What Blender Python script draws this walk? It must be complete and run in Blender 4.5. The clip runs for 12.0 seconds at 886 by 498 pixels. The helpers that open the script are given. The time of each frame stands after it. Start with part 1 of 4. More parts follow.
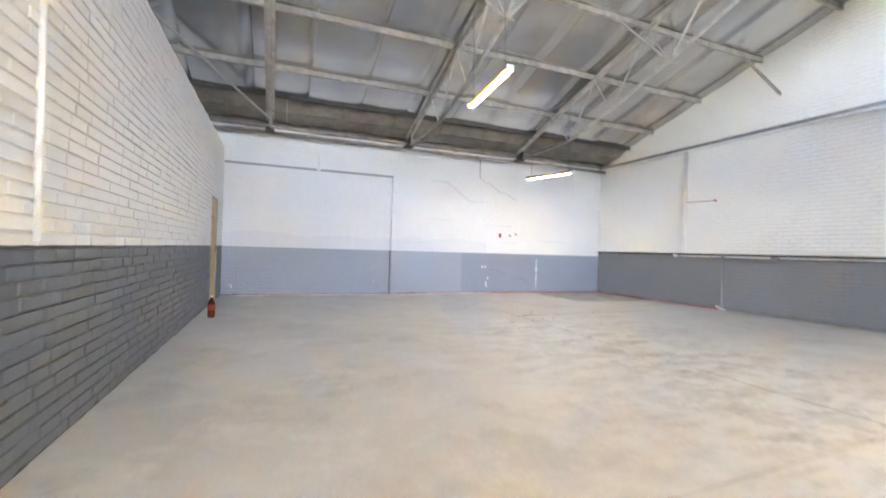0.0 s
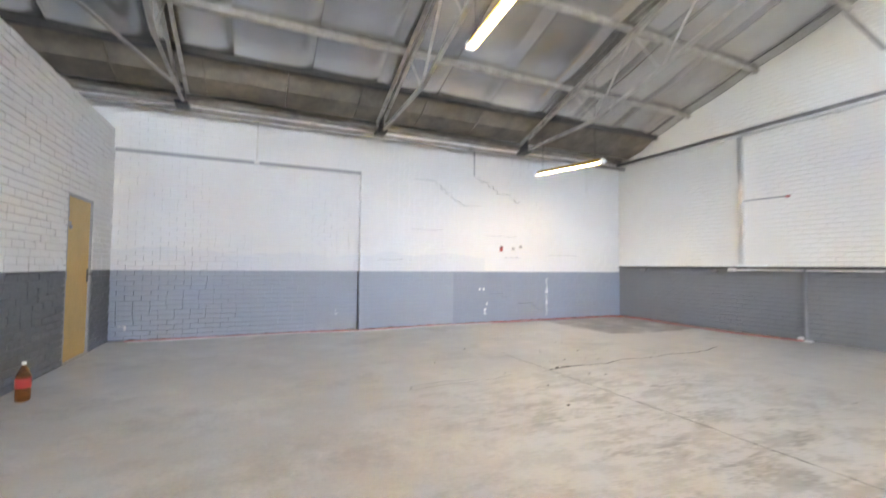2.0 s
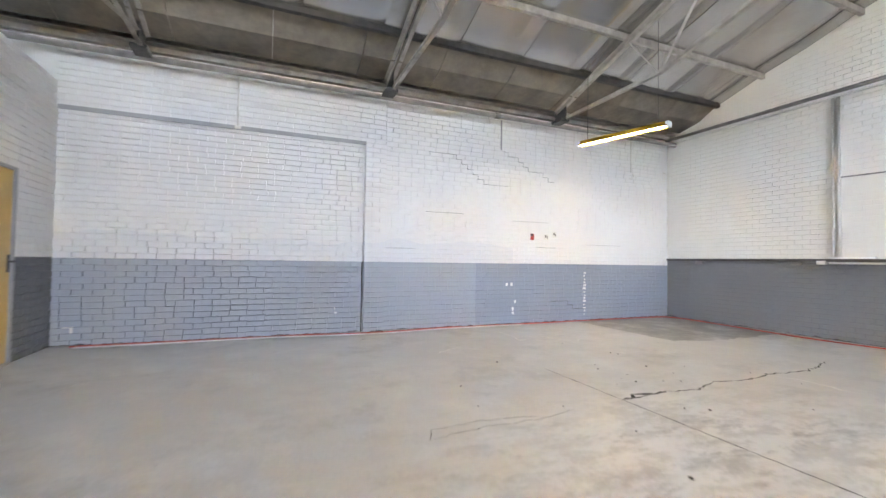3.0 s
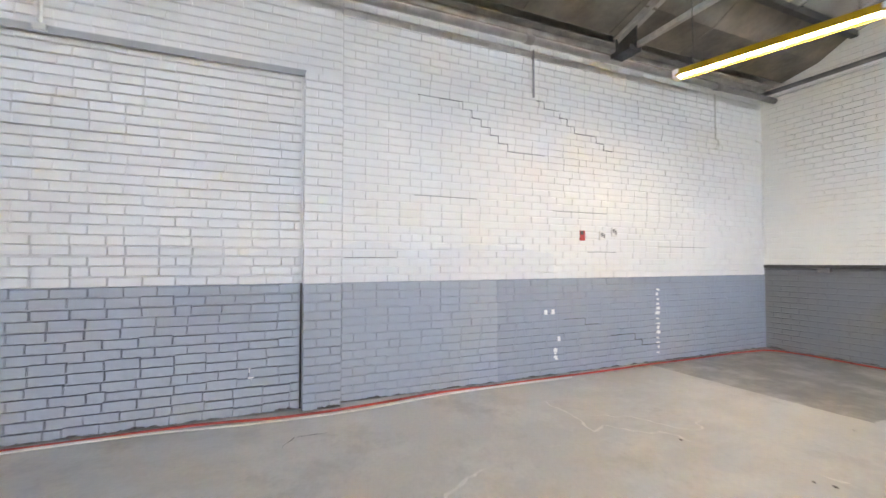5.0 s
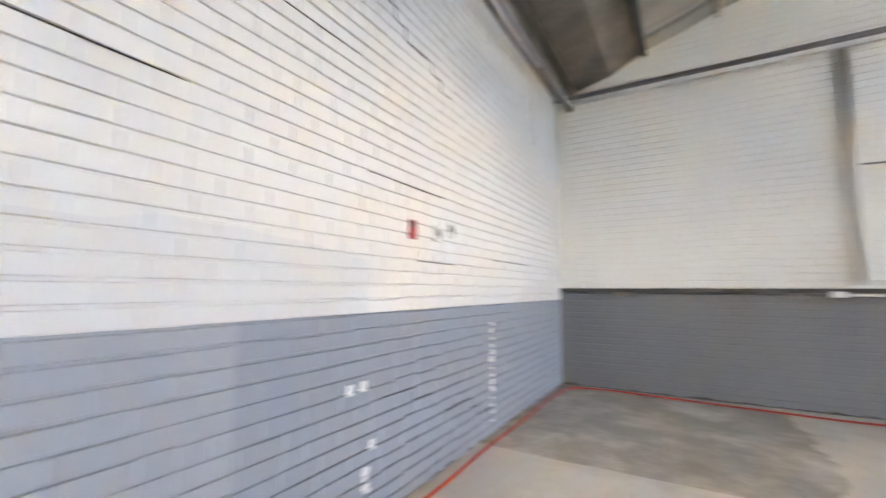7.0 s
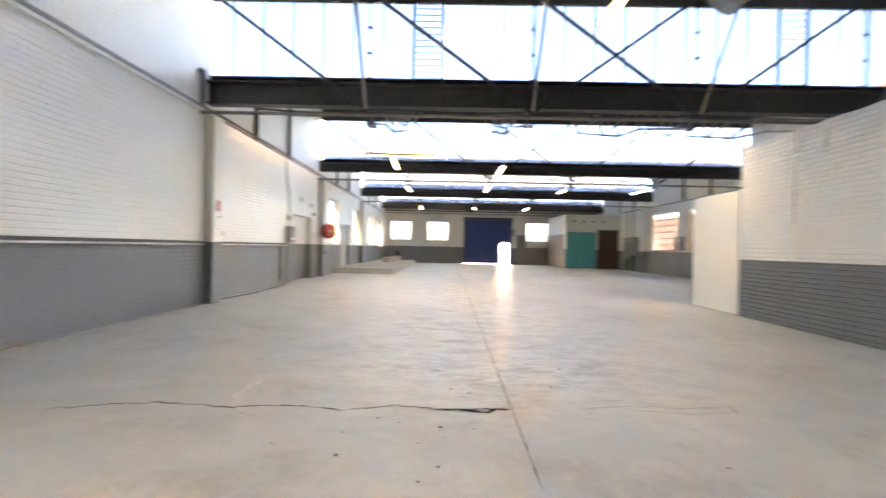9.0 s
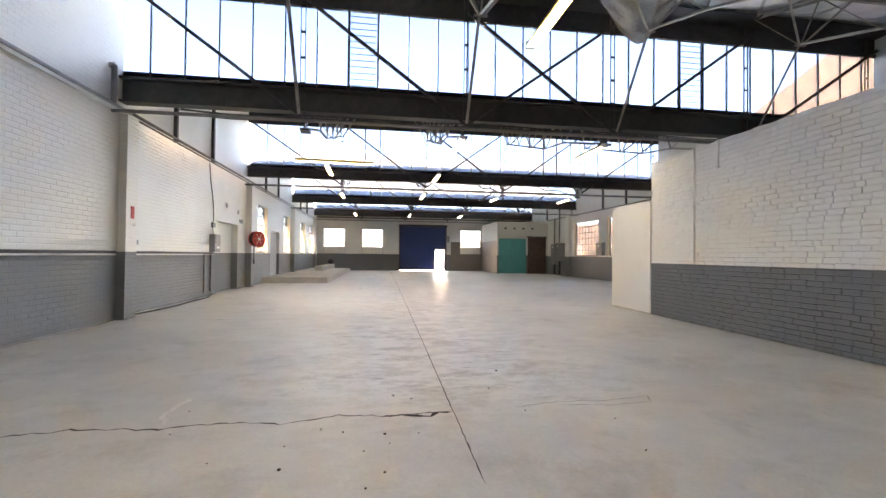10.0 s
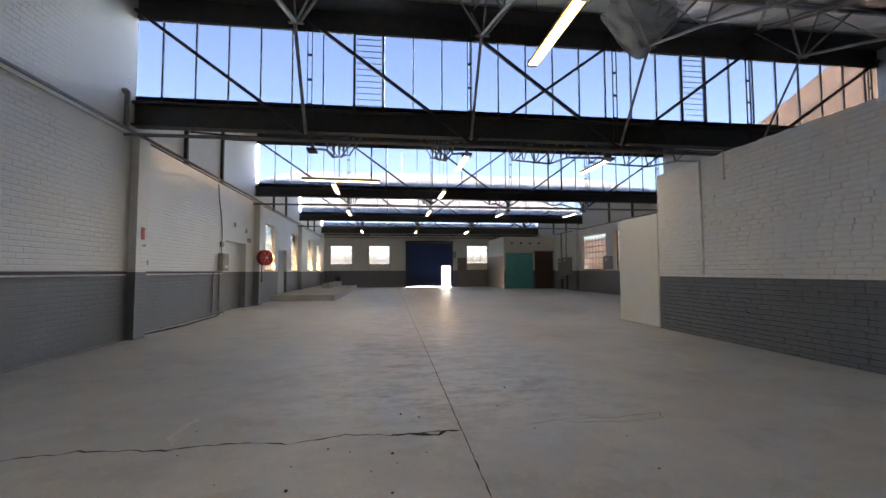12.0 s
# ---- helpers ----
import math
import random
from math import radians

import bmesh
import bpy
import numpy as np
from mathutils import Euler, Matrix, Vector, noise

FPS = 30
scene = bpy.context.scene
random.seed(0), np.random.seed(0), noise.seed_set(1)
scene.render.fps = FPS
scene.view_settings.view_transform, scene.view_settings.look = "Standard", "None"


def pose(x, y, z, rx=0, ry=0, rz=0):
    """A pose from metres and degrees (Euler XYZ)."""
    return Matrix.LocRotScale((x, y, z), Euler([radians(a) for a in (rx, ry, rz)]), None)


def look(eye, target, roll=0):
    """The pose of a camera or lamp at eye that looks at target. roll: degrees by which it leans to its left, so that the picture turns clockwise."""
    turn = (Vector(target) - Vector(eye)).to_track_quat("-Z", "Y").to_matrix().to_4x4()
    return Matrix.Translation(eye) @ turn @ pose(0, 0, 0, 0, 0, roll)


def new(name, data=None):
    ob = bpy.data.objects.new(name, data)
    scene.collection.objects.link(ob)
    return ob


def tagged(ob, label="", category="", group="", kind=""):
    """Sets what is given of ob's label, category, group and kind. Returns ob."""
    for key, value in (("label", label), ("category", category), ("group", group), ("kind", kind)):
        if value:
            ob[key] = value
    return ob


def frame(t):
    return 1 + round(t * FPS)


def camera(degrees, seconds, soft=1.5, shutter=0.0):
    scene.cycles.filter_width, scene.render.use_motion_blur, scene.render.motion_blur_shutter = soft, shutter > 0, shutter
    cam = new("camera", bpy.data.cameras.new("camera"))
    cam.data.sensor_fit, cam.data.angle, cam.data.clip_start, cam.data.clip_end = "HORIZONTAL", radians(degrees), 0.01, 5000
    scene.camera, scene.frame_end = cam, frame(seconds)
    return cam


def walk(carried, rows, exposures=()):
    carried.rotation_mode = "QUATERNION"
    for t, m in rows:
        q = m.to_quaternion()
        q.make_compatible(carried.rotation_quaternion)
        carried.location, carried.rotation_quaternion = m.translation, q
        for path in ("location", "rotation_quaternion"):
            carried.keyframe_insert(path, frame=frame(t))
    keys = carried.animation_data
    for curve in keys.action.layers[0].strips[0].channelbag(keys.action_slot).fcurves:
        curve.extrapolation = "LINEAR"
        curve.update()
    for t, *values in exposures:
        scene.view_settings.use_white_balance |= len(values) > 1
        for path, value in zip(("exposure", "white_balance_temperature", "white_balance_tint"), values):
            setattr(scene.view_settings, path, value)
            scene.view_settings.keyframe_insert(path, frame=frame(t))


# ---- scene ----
cam = camera(92.9, 12.0, shutter=0.5)
PATH = [
    (0, (1.148, -10.509, 1.146), (1.883, -8.649, 1.152), 1.7),
    (0.5, (1.39, -9.896, 1.224), (2.042, -8.037, 1.569), 2.5),
    (1, (1.595, -9.333, 1.301), (2.364, -7.712, 2.185), -0.0),
    (1.5, (1.811, -8.699, 1.27), (2.687, -6.974, 1.777), -1.1),
    (2, (2.051, -8.009, 1.194), (2.863, -6.183, 1.279), 0.5),
    (2.5, (2.269, -7.337, 1.138), (2.921, -5.447, 1.077), 1.5),
    (2.7, (2.347, -7.061, 1.124), (3.065, -5.195, 1.14), 1.9),
    (4.3, (3.123, -4.87, 1.32), (3.95, -3.052, 1.416), -0.6),
    (4.5, (3.24, -4.611, 1.332), (3.989, -2.757, 1.366), -2.1),
    (5, (3.509, -3.954, 1.287), (4.302, -2.119, 1.35), 0.0),
    (5.5, (3.823, -3.293, 1.262), (4.546, -1.429, 1.321), -0.1),
    (6, (4.099, -2.619, 1.235), (4.915, -0.796, 1.34), -0.3),
    (6.5, (4.374, -2.099, 1.226), (5.365, -0.374, 1.424), -0.4),
    (7, (4.833, -1.51, 1.227), (6.554, -0.508, 1.419), 0.2),
    (7.5, (5.322, -1.146, 1.278), (7.314, -1.159, 1.448), -2.3),
    (7.7, (5.43, -1.08, 1.27), (7.374, -1.553, 1.43), -2.0),
    (9.3, (5.742, -0.711, 1.218), (5.512, -2.698, 1.224), 1.3),
    (9.5, (5.751, -0.688, 1.225), (5.476, -2.669, 1.264), 0.9),
    (10, (5.783, -0.674, 1.23), (5.499, -2.654, 1.26), 0.6),
    (10.5, (5.784, -0.687, 1.226), (5.479, -2.664, 1.236), 0.1),
    (11, (5.781, -0.67, 1.228), (5.582, -2.658, 1.311), 0.5),
    (11.5, (5.777, -0.665, 1.241), (5.57, -2.651, 1.357), 0.3),
    (12, (5.776, -0.662, 1.234), (5.524, -2.643, 1.339), -0.2),
]
walk(cam, [(t, look(*v)) for t, *v in PATH],
     [(t, e, k, 20) for t, e, k in ((0, 7.85, 9200), (0.5, 7.93, 9200), (1.0, 7.7, 9400), (1.5, 7.65, 9500), (2.0, 7.75, 9500), (2.5, 7.75, 9500), (4.3, 7.65, 9700), (5.0, 7.62, 9900), (5.5, 7.55, 9900), (7.0, 7.57, 9900), (7.5, 7.6, 9900), (9.0, 7.5, 9700), (9.5, 7.4, 9700), (10.0, 7.2, 9600), (10.5, 6.92, 9500), (11.0, 6.62, 9400), (11.5, 6.28, 9200), (12.0, 5.92, 8900))])

# ---- light ----
world = bpy.data.worlds.new("sky")
scene.world = world
world.use_nodes = True
wn = world.node_tree.nodes
sky = wn.new("ShaderNodeTexSky")
sky.sky_type, sky.sun_disc = "NISHITA", False
sky.sun_elevation, sky.sun_rotation = radians(52), radians(10)
wn["Background"].inputs["Strength"].default_value = 0.15
world.node_tree.links.new(sky.outputs[0], wn["Background"].inputs["Color"])
sun = new("sun", bpy.data.lights.new("sun", "SUN"))
sun.data.energy, sun.data.angle, sun.data.color = 4.0, radians(0.5), (1.0, 0.86, 0.68)
sun.matrix_world = look((2.5, 14.2, 18.6), (0, 0, 0))

# ---- plan ----
W, W2, XL = 10.54, 10.75, -5.8        # room wall, hall wall behind the pilasters, far side wall
YE = -33.7                            # end wall with the roller door
GLAZ = (-9.13, -17.1, -24.8, -32.4)   # planes of the upright roof glazing
RIDGE, SLOPE = 6.8, 0.309
DADO, DADO_E = 1.1, 1.236
PX = (-5.5, -2.28, 0.94, 4.14, 7.35)  # trusses


def roof_z(y):
    return 3.98 - SLOPE * y


# ---- materials ----
def mat(name, base, rough=0.6, metal=0.0):
    m = bpy.data.materials.new(name)
    m.use_nodes = True
    b = m.node_tree.nodes["Principled BSDF"]
    b.inputs["Base Color"].default_value = (*base, 1)
    b.inputs["Roughness"].default_value, b.inputs["Metallic"].default_value = rough, metal
    return m


def node(m, kind, **sets):
    n = m.node_tree.nodes.new(kind)
    for k, v in sets.items():
        if k in n.inputs:
            n.inputs[k].default_value = v
    return n


def link(m, a, b):
    m.node_tree.links.new(a, b)


def bsdf(m):
    return m.node_tree.nodes["Principled BSDF"]


def noise_tex(m, scale, detail=4.0, rough=0.55, stretch=None):
    geo = node(m, "ShaderNodeNewGeometry")
    n = node(m, "ShaderNodeTexNoise", Scale=scale, Detail=detail, Roughness=rough)
    if stretch:
        mp = node(m, "ShaderNodeMapping", Scale=stretch)
        link(m, geo.outputs["Position"], mp.inputs["Vector"])
        link(m, mp.outputs[0], n.inputs["Vector"])
    else:
        link(m, geo.outputs["Position"], n.inputs["Vector"])
    return n.outputs["Fac"]


def ramp(m, fac, stops):
    r = node(m, "ShaderNodeValToRGB")
    link(m, fac, r.inputs["Fac"])
    e = r.color_ramp.elements
    while len(e) < len(stops):
        e.new(0.5)
    for el, (p, c) in zip(e, stops):
        el.position = p
        el.color = (*c, 1) if isinstance(c, tuple) else (c, c, c, 1)
    return r.outputs["Color"]


def mix(m, fac, a, b, blend="MIX"):
    n = node(m, "ShaderNodeMix")
    n.data_type, n.blend_type = "RGBA", blend
    ins = [i for i in n.inputs if i.type == "RGBA"]
    if isinstance(fac, (int, float)):
        n.inputs[0].default_value = fac
    else:
        link(m, fac, n.inputs[0])
    for sock, v in zip(ins, (a, b)):
        if isinstance(v, tuple):
            sock.default_value = (*v, 1)
        else:
            link(m, v, sock)
    return [o for o in n.outputs if o.type == "RGBA"][0]


def calc(m, op, a, b=0.0, c=0.0):
    n = node(m, "ShaderNodeMath")
    n.operation = op
    for sock, v in zip(n.inputs, (a, b, c)):
        if isinstance(v, (int, float)):
            sock.default_value = v
        else:
            link(m, v, sock)
    return n.outputs[0]


def bump(m, height, strength=0.3, distance=0.01, before=None):
    n = node(m, "ShaderNodeBump", Strength=strength, Distance=distance)
    link(m, height, n.inputs["Height"])
    if before is not None:
        link(m, before, n.inputs["Normal"])
    return n.outputs["Normal"]


def position(m):
    sep = node(m, "ShaderNodeSeparateXYZ")
    link(m, node(m, "ShaderNodeNewGeometry").outputs["Position"], sep.inputs[0])
    return sep.outputs


def wall_paint(name, top, low, dado, courses=0.0, along="X", wear=1.0, patch=None):
    """Old emulsion: one colour above the dado line, another below, with scuffs; courses > 0 lets the brickwork show through as relief."""
    m = mat(name, top, 0.55)
    p = position(m)
    wob = calc(m, "MULTIPLY", noise_tex(m, 9.0, 3), 0.012)
    edge = calc(m, "GREATER_THAN", calc(m, "ADD", p["Z"], wob), dado + 0.006)
    big, fine, stain = noise_tex(m, 0.7, 5, 0.6), noise_tex(m, 26.0, 4), noise_tex(m, 2.4, 8, 0.7, (1.0, 1.0, 0.35))
    t = mix(m, ramp(m, big, [(0.3, 0.0), (0.7, 1.0)]), tuple(v * 0.94 for v in top), top)
    t = mix(m, ramp(m, stain, [(0.62, 0.0), (0.82, 0.35 * wear)]), t, tuple(v * w for v, w in zip(top, (0.68, 0.64, 0.57))))
    lowc = low
    if patch:
        rise = calc(m, "ADD", calc(m, "MULTIPLY", noise_tex(m, 0.8, 2), 0.5), 1.18)
        where = calc(m, "MULTIPLY", calc(m, "LESS_THAN", p["X"], 6.6), calc(m, "LESS_THAN", p["Z"], rise))
        t = mix(m, calc(m, "MULTIPLY", where, 0.8), t, tuple(v * w for v, w in zip(top, (0.88, 0.90, 0.93))))
        x0, light = patch
        lowc = mix(m, calc(m, "LESS_THAN", p["X"], x0), low, light)
    g = mix(m, ramp(m, big, [(0.3, 0.0), (0.75, 0.55)]), lowc, tuple(v * 1.25 for v in low))
    g = mix(m, ramp(m, fine, [(0.70, 0.0), (0.80, 0.45 * wear)]), g, tuple(min(1, v * 2.1) for v in low))
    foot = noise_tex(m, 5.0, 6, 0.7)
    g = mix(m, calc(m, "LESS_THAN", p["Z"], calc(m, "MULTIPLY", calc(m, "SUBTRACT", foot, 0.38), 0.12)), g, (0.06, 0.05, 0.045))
    link(m, mix(m, edge, g, t), bsdf(m).inputs["Base Color"])
    link(m, ramp(m, fine, [(0.3, 0.45), (0.7, 0.68)]), bsdf(m).inputs["Roughness"])
    nrm = bump(m, noise_tex(m, 70.0, 5), 0.25, 0.003)
    if courses:
        comb = node(m, "ShaderNodeCombineXYZ")
        link(m, p[along], comb.inputs["X"])
        link(m, p["Z"], comb.inputs["Y"])
        br = node(m, "ShaderNodeTexBrick", Scale=1.0)
        br.inputs["Brick Width"].default_value, br.inputs["Row Height"].default_value = 0.22, 0.0785
        br.inputs["Mortar Size"].default_value, br.inputs["Mortar Smooth"].default_value = 0.009, 0.6
        link(m, comb.outputs[0], br.inputs["Vector"])
        fade = calc(m, "MULTIPLY", calc(m, "SUBTRACT", 1.0, br.outputs["Fac"]), ramp(m, noise_tex(m, 1.1, 3), [(0.4, 0.25), (0.62, 1.0)]))
        nrm = bump(m, fade, courses, 0.011, nrm)
    link(m, nrm, bsdf(m).inputs["Normal"])
    return m


WHITE, WARM = (0.80, 0.79, 0.775), (0.74, 0.705, 0.65)
BLUE, GREY = (0.265, 0.30, 0.36), (0.150, 0.153, 0.16)
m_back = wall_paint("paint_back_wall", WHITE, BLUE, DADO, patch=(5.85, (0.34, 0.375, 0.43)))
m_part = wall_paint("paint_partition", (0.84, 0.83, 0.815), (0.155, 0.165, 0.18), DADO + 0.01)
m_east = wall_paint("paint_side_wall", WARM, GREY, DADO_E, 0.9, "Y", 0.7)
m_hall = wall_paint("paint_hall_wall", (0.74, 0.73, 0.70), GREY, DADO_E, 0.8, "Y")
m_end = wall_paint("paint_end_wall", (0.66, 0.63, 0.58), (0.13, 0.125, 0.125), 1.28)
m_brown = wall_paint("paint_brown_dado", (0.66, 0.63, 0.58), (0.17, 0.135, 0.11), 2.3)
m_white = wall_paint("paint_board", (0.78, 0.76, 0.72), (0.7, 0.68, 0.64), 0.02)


def concrete(name, base=(0.60, 0.592, 0.575), gloss=0.46, corner_patch=False):
    """Old power-floated concrete: soft clouds, trowel marks, dusty scuffs, small dark stains and a back-lit sheen
    painted down the middle lane.
    """
    m = mat(name, base, gloss)
    big, mid, fine = noise_tex(m, 0.35, 6, 0.62), noise_tex(m, 1.6, 8, 0.68), noise_tex(m, 38.0, 5, 0.6)
    c = mix(m, ramp(m, big, [(0.32, 0.0), (0.68, 1.0)]), tuple(v * 0.90 for v in base), tuple(v * 1.08 for v in base))
    c = mix(m, ramp(m, mid, [(0.48, 0.0), (0.66, 0.62)]), c, tuple(min(1, v * 1.26) for v in base))
    c = mix(m, ramp(m, noise_tex(m, 0.9, 9, 0.75), [(0.35, 0.6), (0.48, 0.0)]), c, tuple(v * 0.68 for v in base))
    c = mix(m, ramp(m, fine, [(0.3, 0.16), (0.6, 0.0)]), c, tuple(v * 0.5 for v in base))
    streak = noise_tex(m, 3.2, 7, 0.72, (0.45, 1.6, 1.0))
    c = mix(m, ramp(m, streak, [(0.60, 0.0), (0.70, 0.5)]), c, (0.70, 0.69, 0.67))
    c = mix(m, ramp(m, noise_tex(m, 5.0, 9, 0.78), [(0.30, 0.6), (0.375, 0.0)]), c, tuple(v * 0.5 for v in base))
    place = position(m)
    lane = calc(m, "SUBTRACT", 1.25, calc(m, "MULTIPLY", calc(m, "ABSOLUTE", calc(m, "SUBTRACT", place["X"], 5.2)), 0.48))
    lane = calc(m, "MULTIPLY", calc(m, "MINIMUM", calc(m, "MAXIMUM", lane, 0.0), 1.0), calc(m, "MINIMUM", calc(m, "MAXIMUM", calc(m, "MULTIPLY", calc(m, "ADD", place["Y"], 3.3), -0.7), 0.0), 1.0))
    worn = calc(m, "MAXIMUM", lane, ramp(m, noise_tex(m, 0.42, 3), [(0.50, 0.0), (0.62, 0.25)]))
    # pale patches paint a back-lit sheen into the lane, with fainter scuffs elsewhere
    scuff_sheen = noise_tex(m, 3.4, 11, 0.78, (0.75, 1.4, 1.0))
    c = mix(m, calc(m, "MULTIPLY", ramp(m, scuff_sheen, [(0.45, 0.0), (0.53, 0.62)]), worn), c, (0.84, 0.84, 0.84))
    c = mix(m, calc(m, "MULTIPLY", ramp(m, noise_tex(m, 2.6, 9, 0.8, (0.6, 1.5, 1.0)), [(0.38, 0.85), (0.47, 0.0)]), lane), c, tuple(v * 0.6 for v in base))
    if corner_patch:
        # darker patch in the corner by the side wall
        w = calc(m, "MULTIPLY", calc(m, "SUBTRACT", noise_tex(m, 1.3, 5), 0.5), 0.9)
        inx = calc(m, "GREATER_THAN", calc(m, "ADD", place["X"], calc(m, "MULTIPLY", w, 0.12)), 8.02)
        iny = calc(m, "GREATER_THAN", calc(m, "ADD", place["Y"], w), -2.3)
        d = calc(m, "MULTIPLY", calc(m, "MULTIPLY", inx, iny), ramp(m, mid, [(0.42, 0.8), (0.64, 0.2)]))
        c = mix(m, d, c, (0.20, 0.19, 0.18))
    link(m, c, bsdf(m).inputs["Base Color"])
    # foot traffic has polished the middle lane in patches
    polish = calc(m, "MULTIPLY", calc(m, "MULTIPLY", ramp(m, scuff_sheen, [(0.42, 0.0), (0.54, 1.0)]), lane), 0.10)
    link(m, calc(m, "SUBTRACT", ramp(m, mid, [(0.3, gloss - 0.08), (0.7, gloss + 0.2)]), polish), bsdf(m).inputs["Roughness"])
    link(m, bump(m, fine, 0.25, 0.003, bump(m, mid, 0.25, 0.01)), bsdf(m).inputs["Normal"])
    return m


m_floor = concrete("floor_concrete", corner_patch=True)
m_slab = concrete("slab_concrete", (0.46, 0.42, 0.36), 0.6)


def plain(name, base, rough=0.5, metal=0.0, vary=0.25, scale=6.0, relief=0.12):
    m = mat(name, base, rough, metal)
    n, f = noise_tex(m, scale, 6, 0.65), noise_tex(m, scale * 9, 4)
    c = mix(m, ramp(m, n, [(0.3, 0.0), (0.7, 1.0)]), tuple(v * (1 - vary) for v in base), tuple(min(1, v * (1 + vary)) for v in base))
    link(m, c, bsdf(m).inputs["Base Color"])
    link(m, ramp(m, f, [(0.3, max(0.05, rough - 0.12)), (0.7, min(1, rough + 0.12))]), bsdf(m).inputs["Roughness"])
    link(m, bump(m, f, relief, 0.004), bsdf(m).inputs["Normal"])
    return m


m_steel = plain("painted_steel", (0.34, 0.31, 0.285), 0.5, 0.0, 0.3)
m_dark = plain("dark_steel", (0.055, 0.05, 0.048), 0.55, 0.0, 0.35)
m_pipe = plain("grey_pipe", (0.22, 0.205, 0.20), 0.45)
m_wpipe = plain("white_conduit", (0.72, 0.70, 0.66), 0.5, vary=0.1)
m_board = plain("dark_fibreboard", (0.17, 0.145, 0.12), 0.8, vary=0.4, scale=2.0)
m_door = plain("tan_door_paint", (0.62, 0.40, 0.15), 0.5, vary=0.08, scale=3.0)
m_frame = plain("grey_frame_paint", (0.36, 0.36, 0.37), 0.5, vary=0.1)
m_blue = plain("blue_shutter_paint", (0.012, 0.035, 0.14), 0.45, vary=0.15)
m_teal = plain("teal_door_paint", (0.05, 0.30, 0.30), 0.5, vary=0.12)
m_wood = plain("brown_panel", (0.085, 0.04, 0.028), 0.55, vary=0.4)
m_red = plain("red_plastic", (0.45, 0.035, 0.03), 0.4, vary=0.15)
m_hose = plain("red_hose", (0.50, 0.06, 0.045), 0.5, vary=0.3, scale=3.0)
m_chip = plain("bare_plaster", (0.82, 0.82, 0.80), 0.7, vary=0.1)
m_greybox = plain("grey_metal_box", (0.25, 0.255, 0.26), 0.45, vary=0.1)
m_black = plain("black_rubber", (0.02, 0.02, 0.02), 0.6, vary=0.2)
m_yellow = plain("yellowed_reflector", (0.62, 0.36, 0.014), 0.4, vary=0.1)
m_crack = plain("open_crack", (0.035, 0.03, 0.028), 0.9, vary=0.3)
m_scrape = plain("dried_plaster", (0.74, 0.73, 0.71), 0.8, vary=0.12, scale=12.0)
m_ground = concrete("yard_ground", (0.20, 0.18, 0.15), 0.8)
m_orange = plain("orange_face_brick", (0.50, 0.22, 0.10), 0.8, vary=0.3, scale=4.0)
m_gable = plain("salmon_brick", (0.62, 0.36, 0.23), 0.8, vary=0.2, scale=1.5)
m_roofing = plain("roof_sheeting", (0.45, 0.44, 0.42), 0.6, vary=0.15)
# warm cream that paints sunlight into the window reveals
m_sunlit_reveal = plain("sunlit_reveal", (0.75, 0.60, 0.40), 0.6, vary=0.1)

m_foil = mat("foil_insulation", (0.62, 0.62, 0.62), 0.32, 0.92)
fb = noise_tex(m_foil, 0.55, 4)
link(m_foil, mix(m_foil, ramp(m_foil, fb, [(0.3, 0.0), (0.7, 1.0)]), (0.42, 0.41, 0.40), (0.66, 0.655, 0.65)), bsdf(m_foil).inputs["Base Color"])
link(m_foil, ramp(m_foil, noise_tex(m_foil, 2.0, 5), [(0.2, 0.22), (0.8, 0.27)]), bsdf(m_foil).inputs["Roughness"])
link(m_foil, bump(m_foil, noise_tex(m_foil, 3.0, 5, 0.6, (1.6, 0.5, 1.0)), 0.05, 0.02), bsdf(m_foil).inputs["Normal"])

m_crumple = mat("crumpled_foil", (0.72, 0.72, 0.72), 0.22, 0.95)
link(m_crumple, bump(m_crumple, noise_tex(m_crumple, 9.0, 6, 0.65), 0.9, 0.03), bsdf(m_crumple).inputs["Normal"])

m_sheet = mat("dusty_white_sheeting", (0.78, 0.77, 0.75), 0.4, 0.25)
link(m_sheet, mix(m_sheet, ramp(m_sheet, noise_tex(m_sheet, 1.8, 6), [(0.35, 0.0), (0.65, 1.0)]), (0.60, 0.59, 0.57), (0.84, 0.83, 0.81)), bsdf(m_sheet).inputs["Base Color"])
link(m_sheet, bump(m_sheet, noise_tex(m_sheet, 7.0, 6, 0.65), 0.8, 0.03), bsdf(m_sheet).inputs["Normal"])

# dark tint added to dim the sky seen through; shadowless panes admit daylight
m_glass = mat("sky_dimming_glass", (0.025, 0.0325, 0.044), 0.02)
bsdf(m_glass).inputs["Transmission Weight"].default_value = 1.0
bsdf(m_glass).inputs["IOR"].default_value = 1.2
m_amber = mat("amber_plastic", (0.42, 0.13, 0.03), 0.1)
bsdf(m_amber).inputs["Transmission Weight"].default_value = 0.75
m_tube = mat("lit_tube", (0.9, 0.9, 0.85), 0.4)
bsdf(m_tube).inputs["Emission Color"].default_value = (0.76, 0.89, 1.0, 1)
bsdf(m_tube).inputs["Emission Strength"].default_value = 1.2


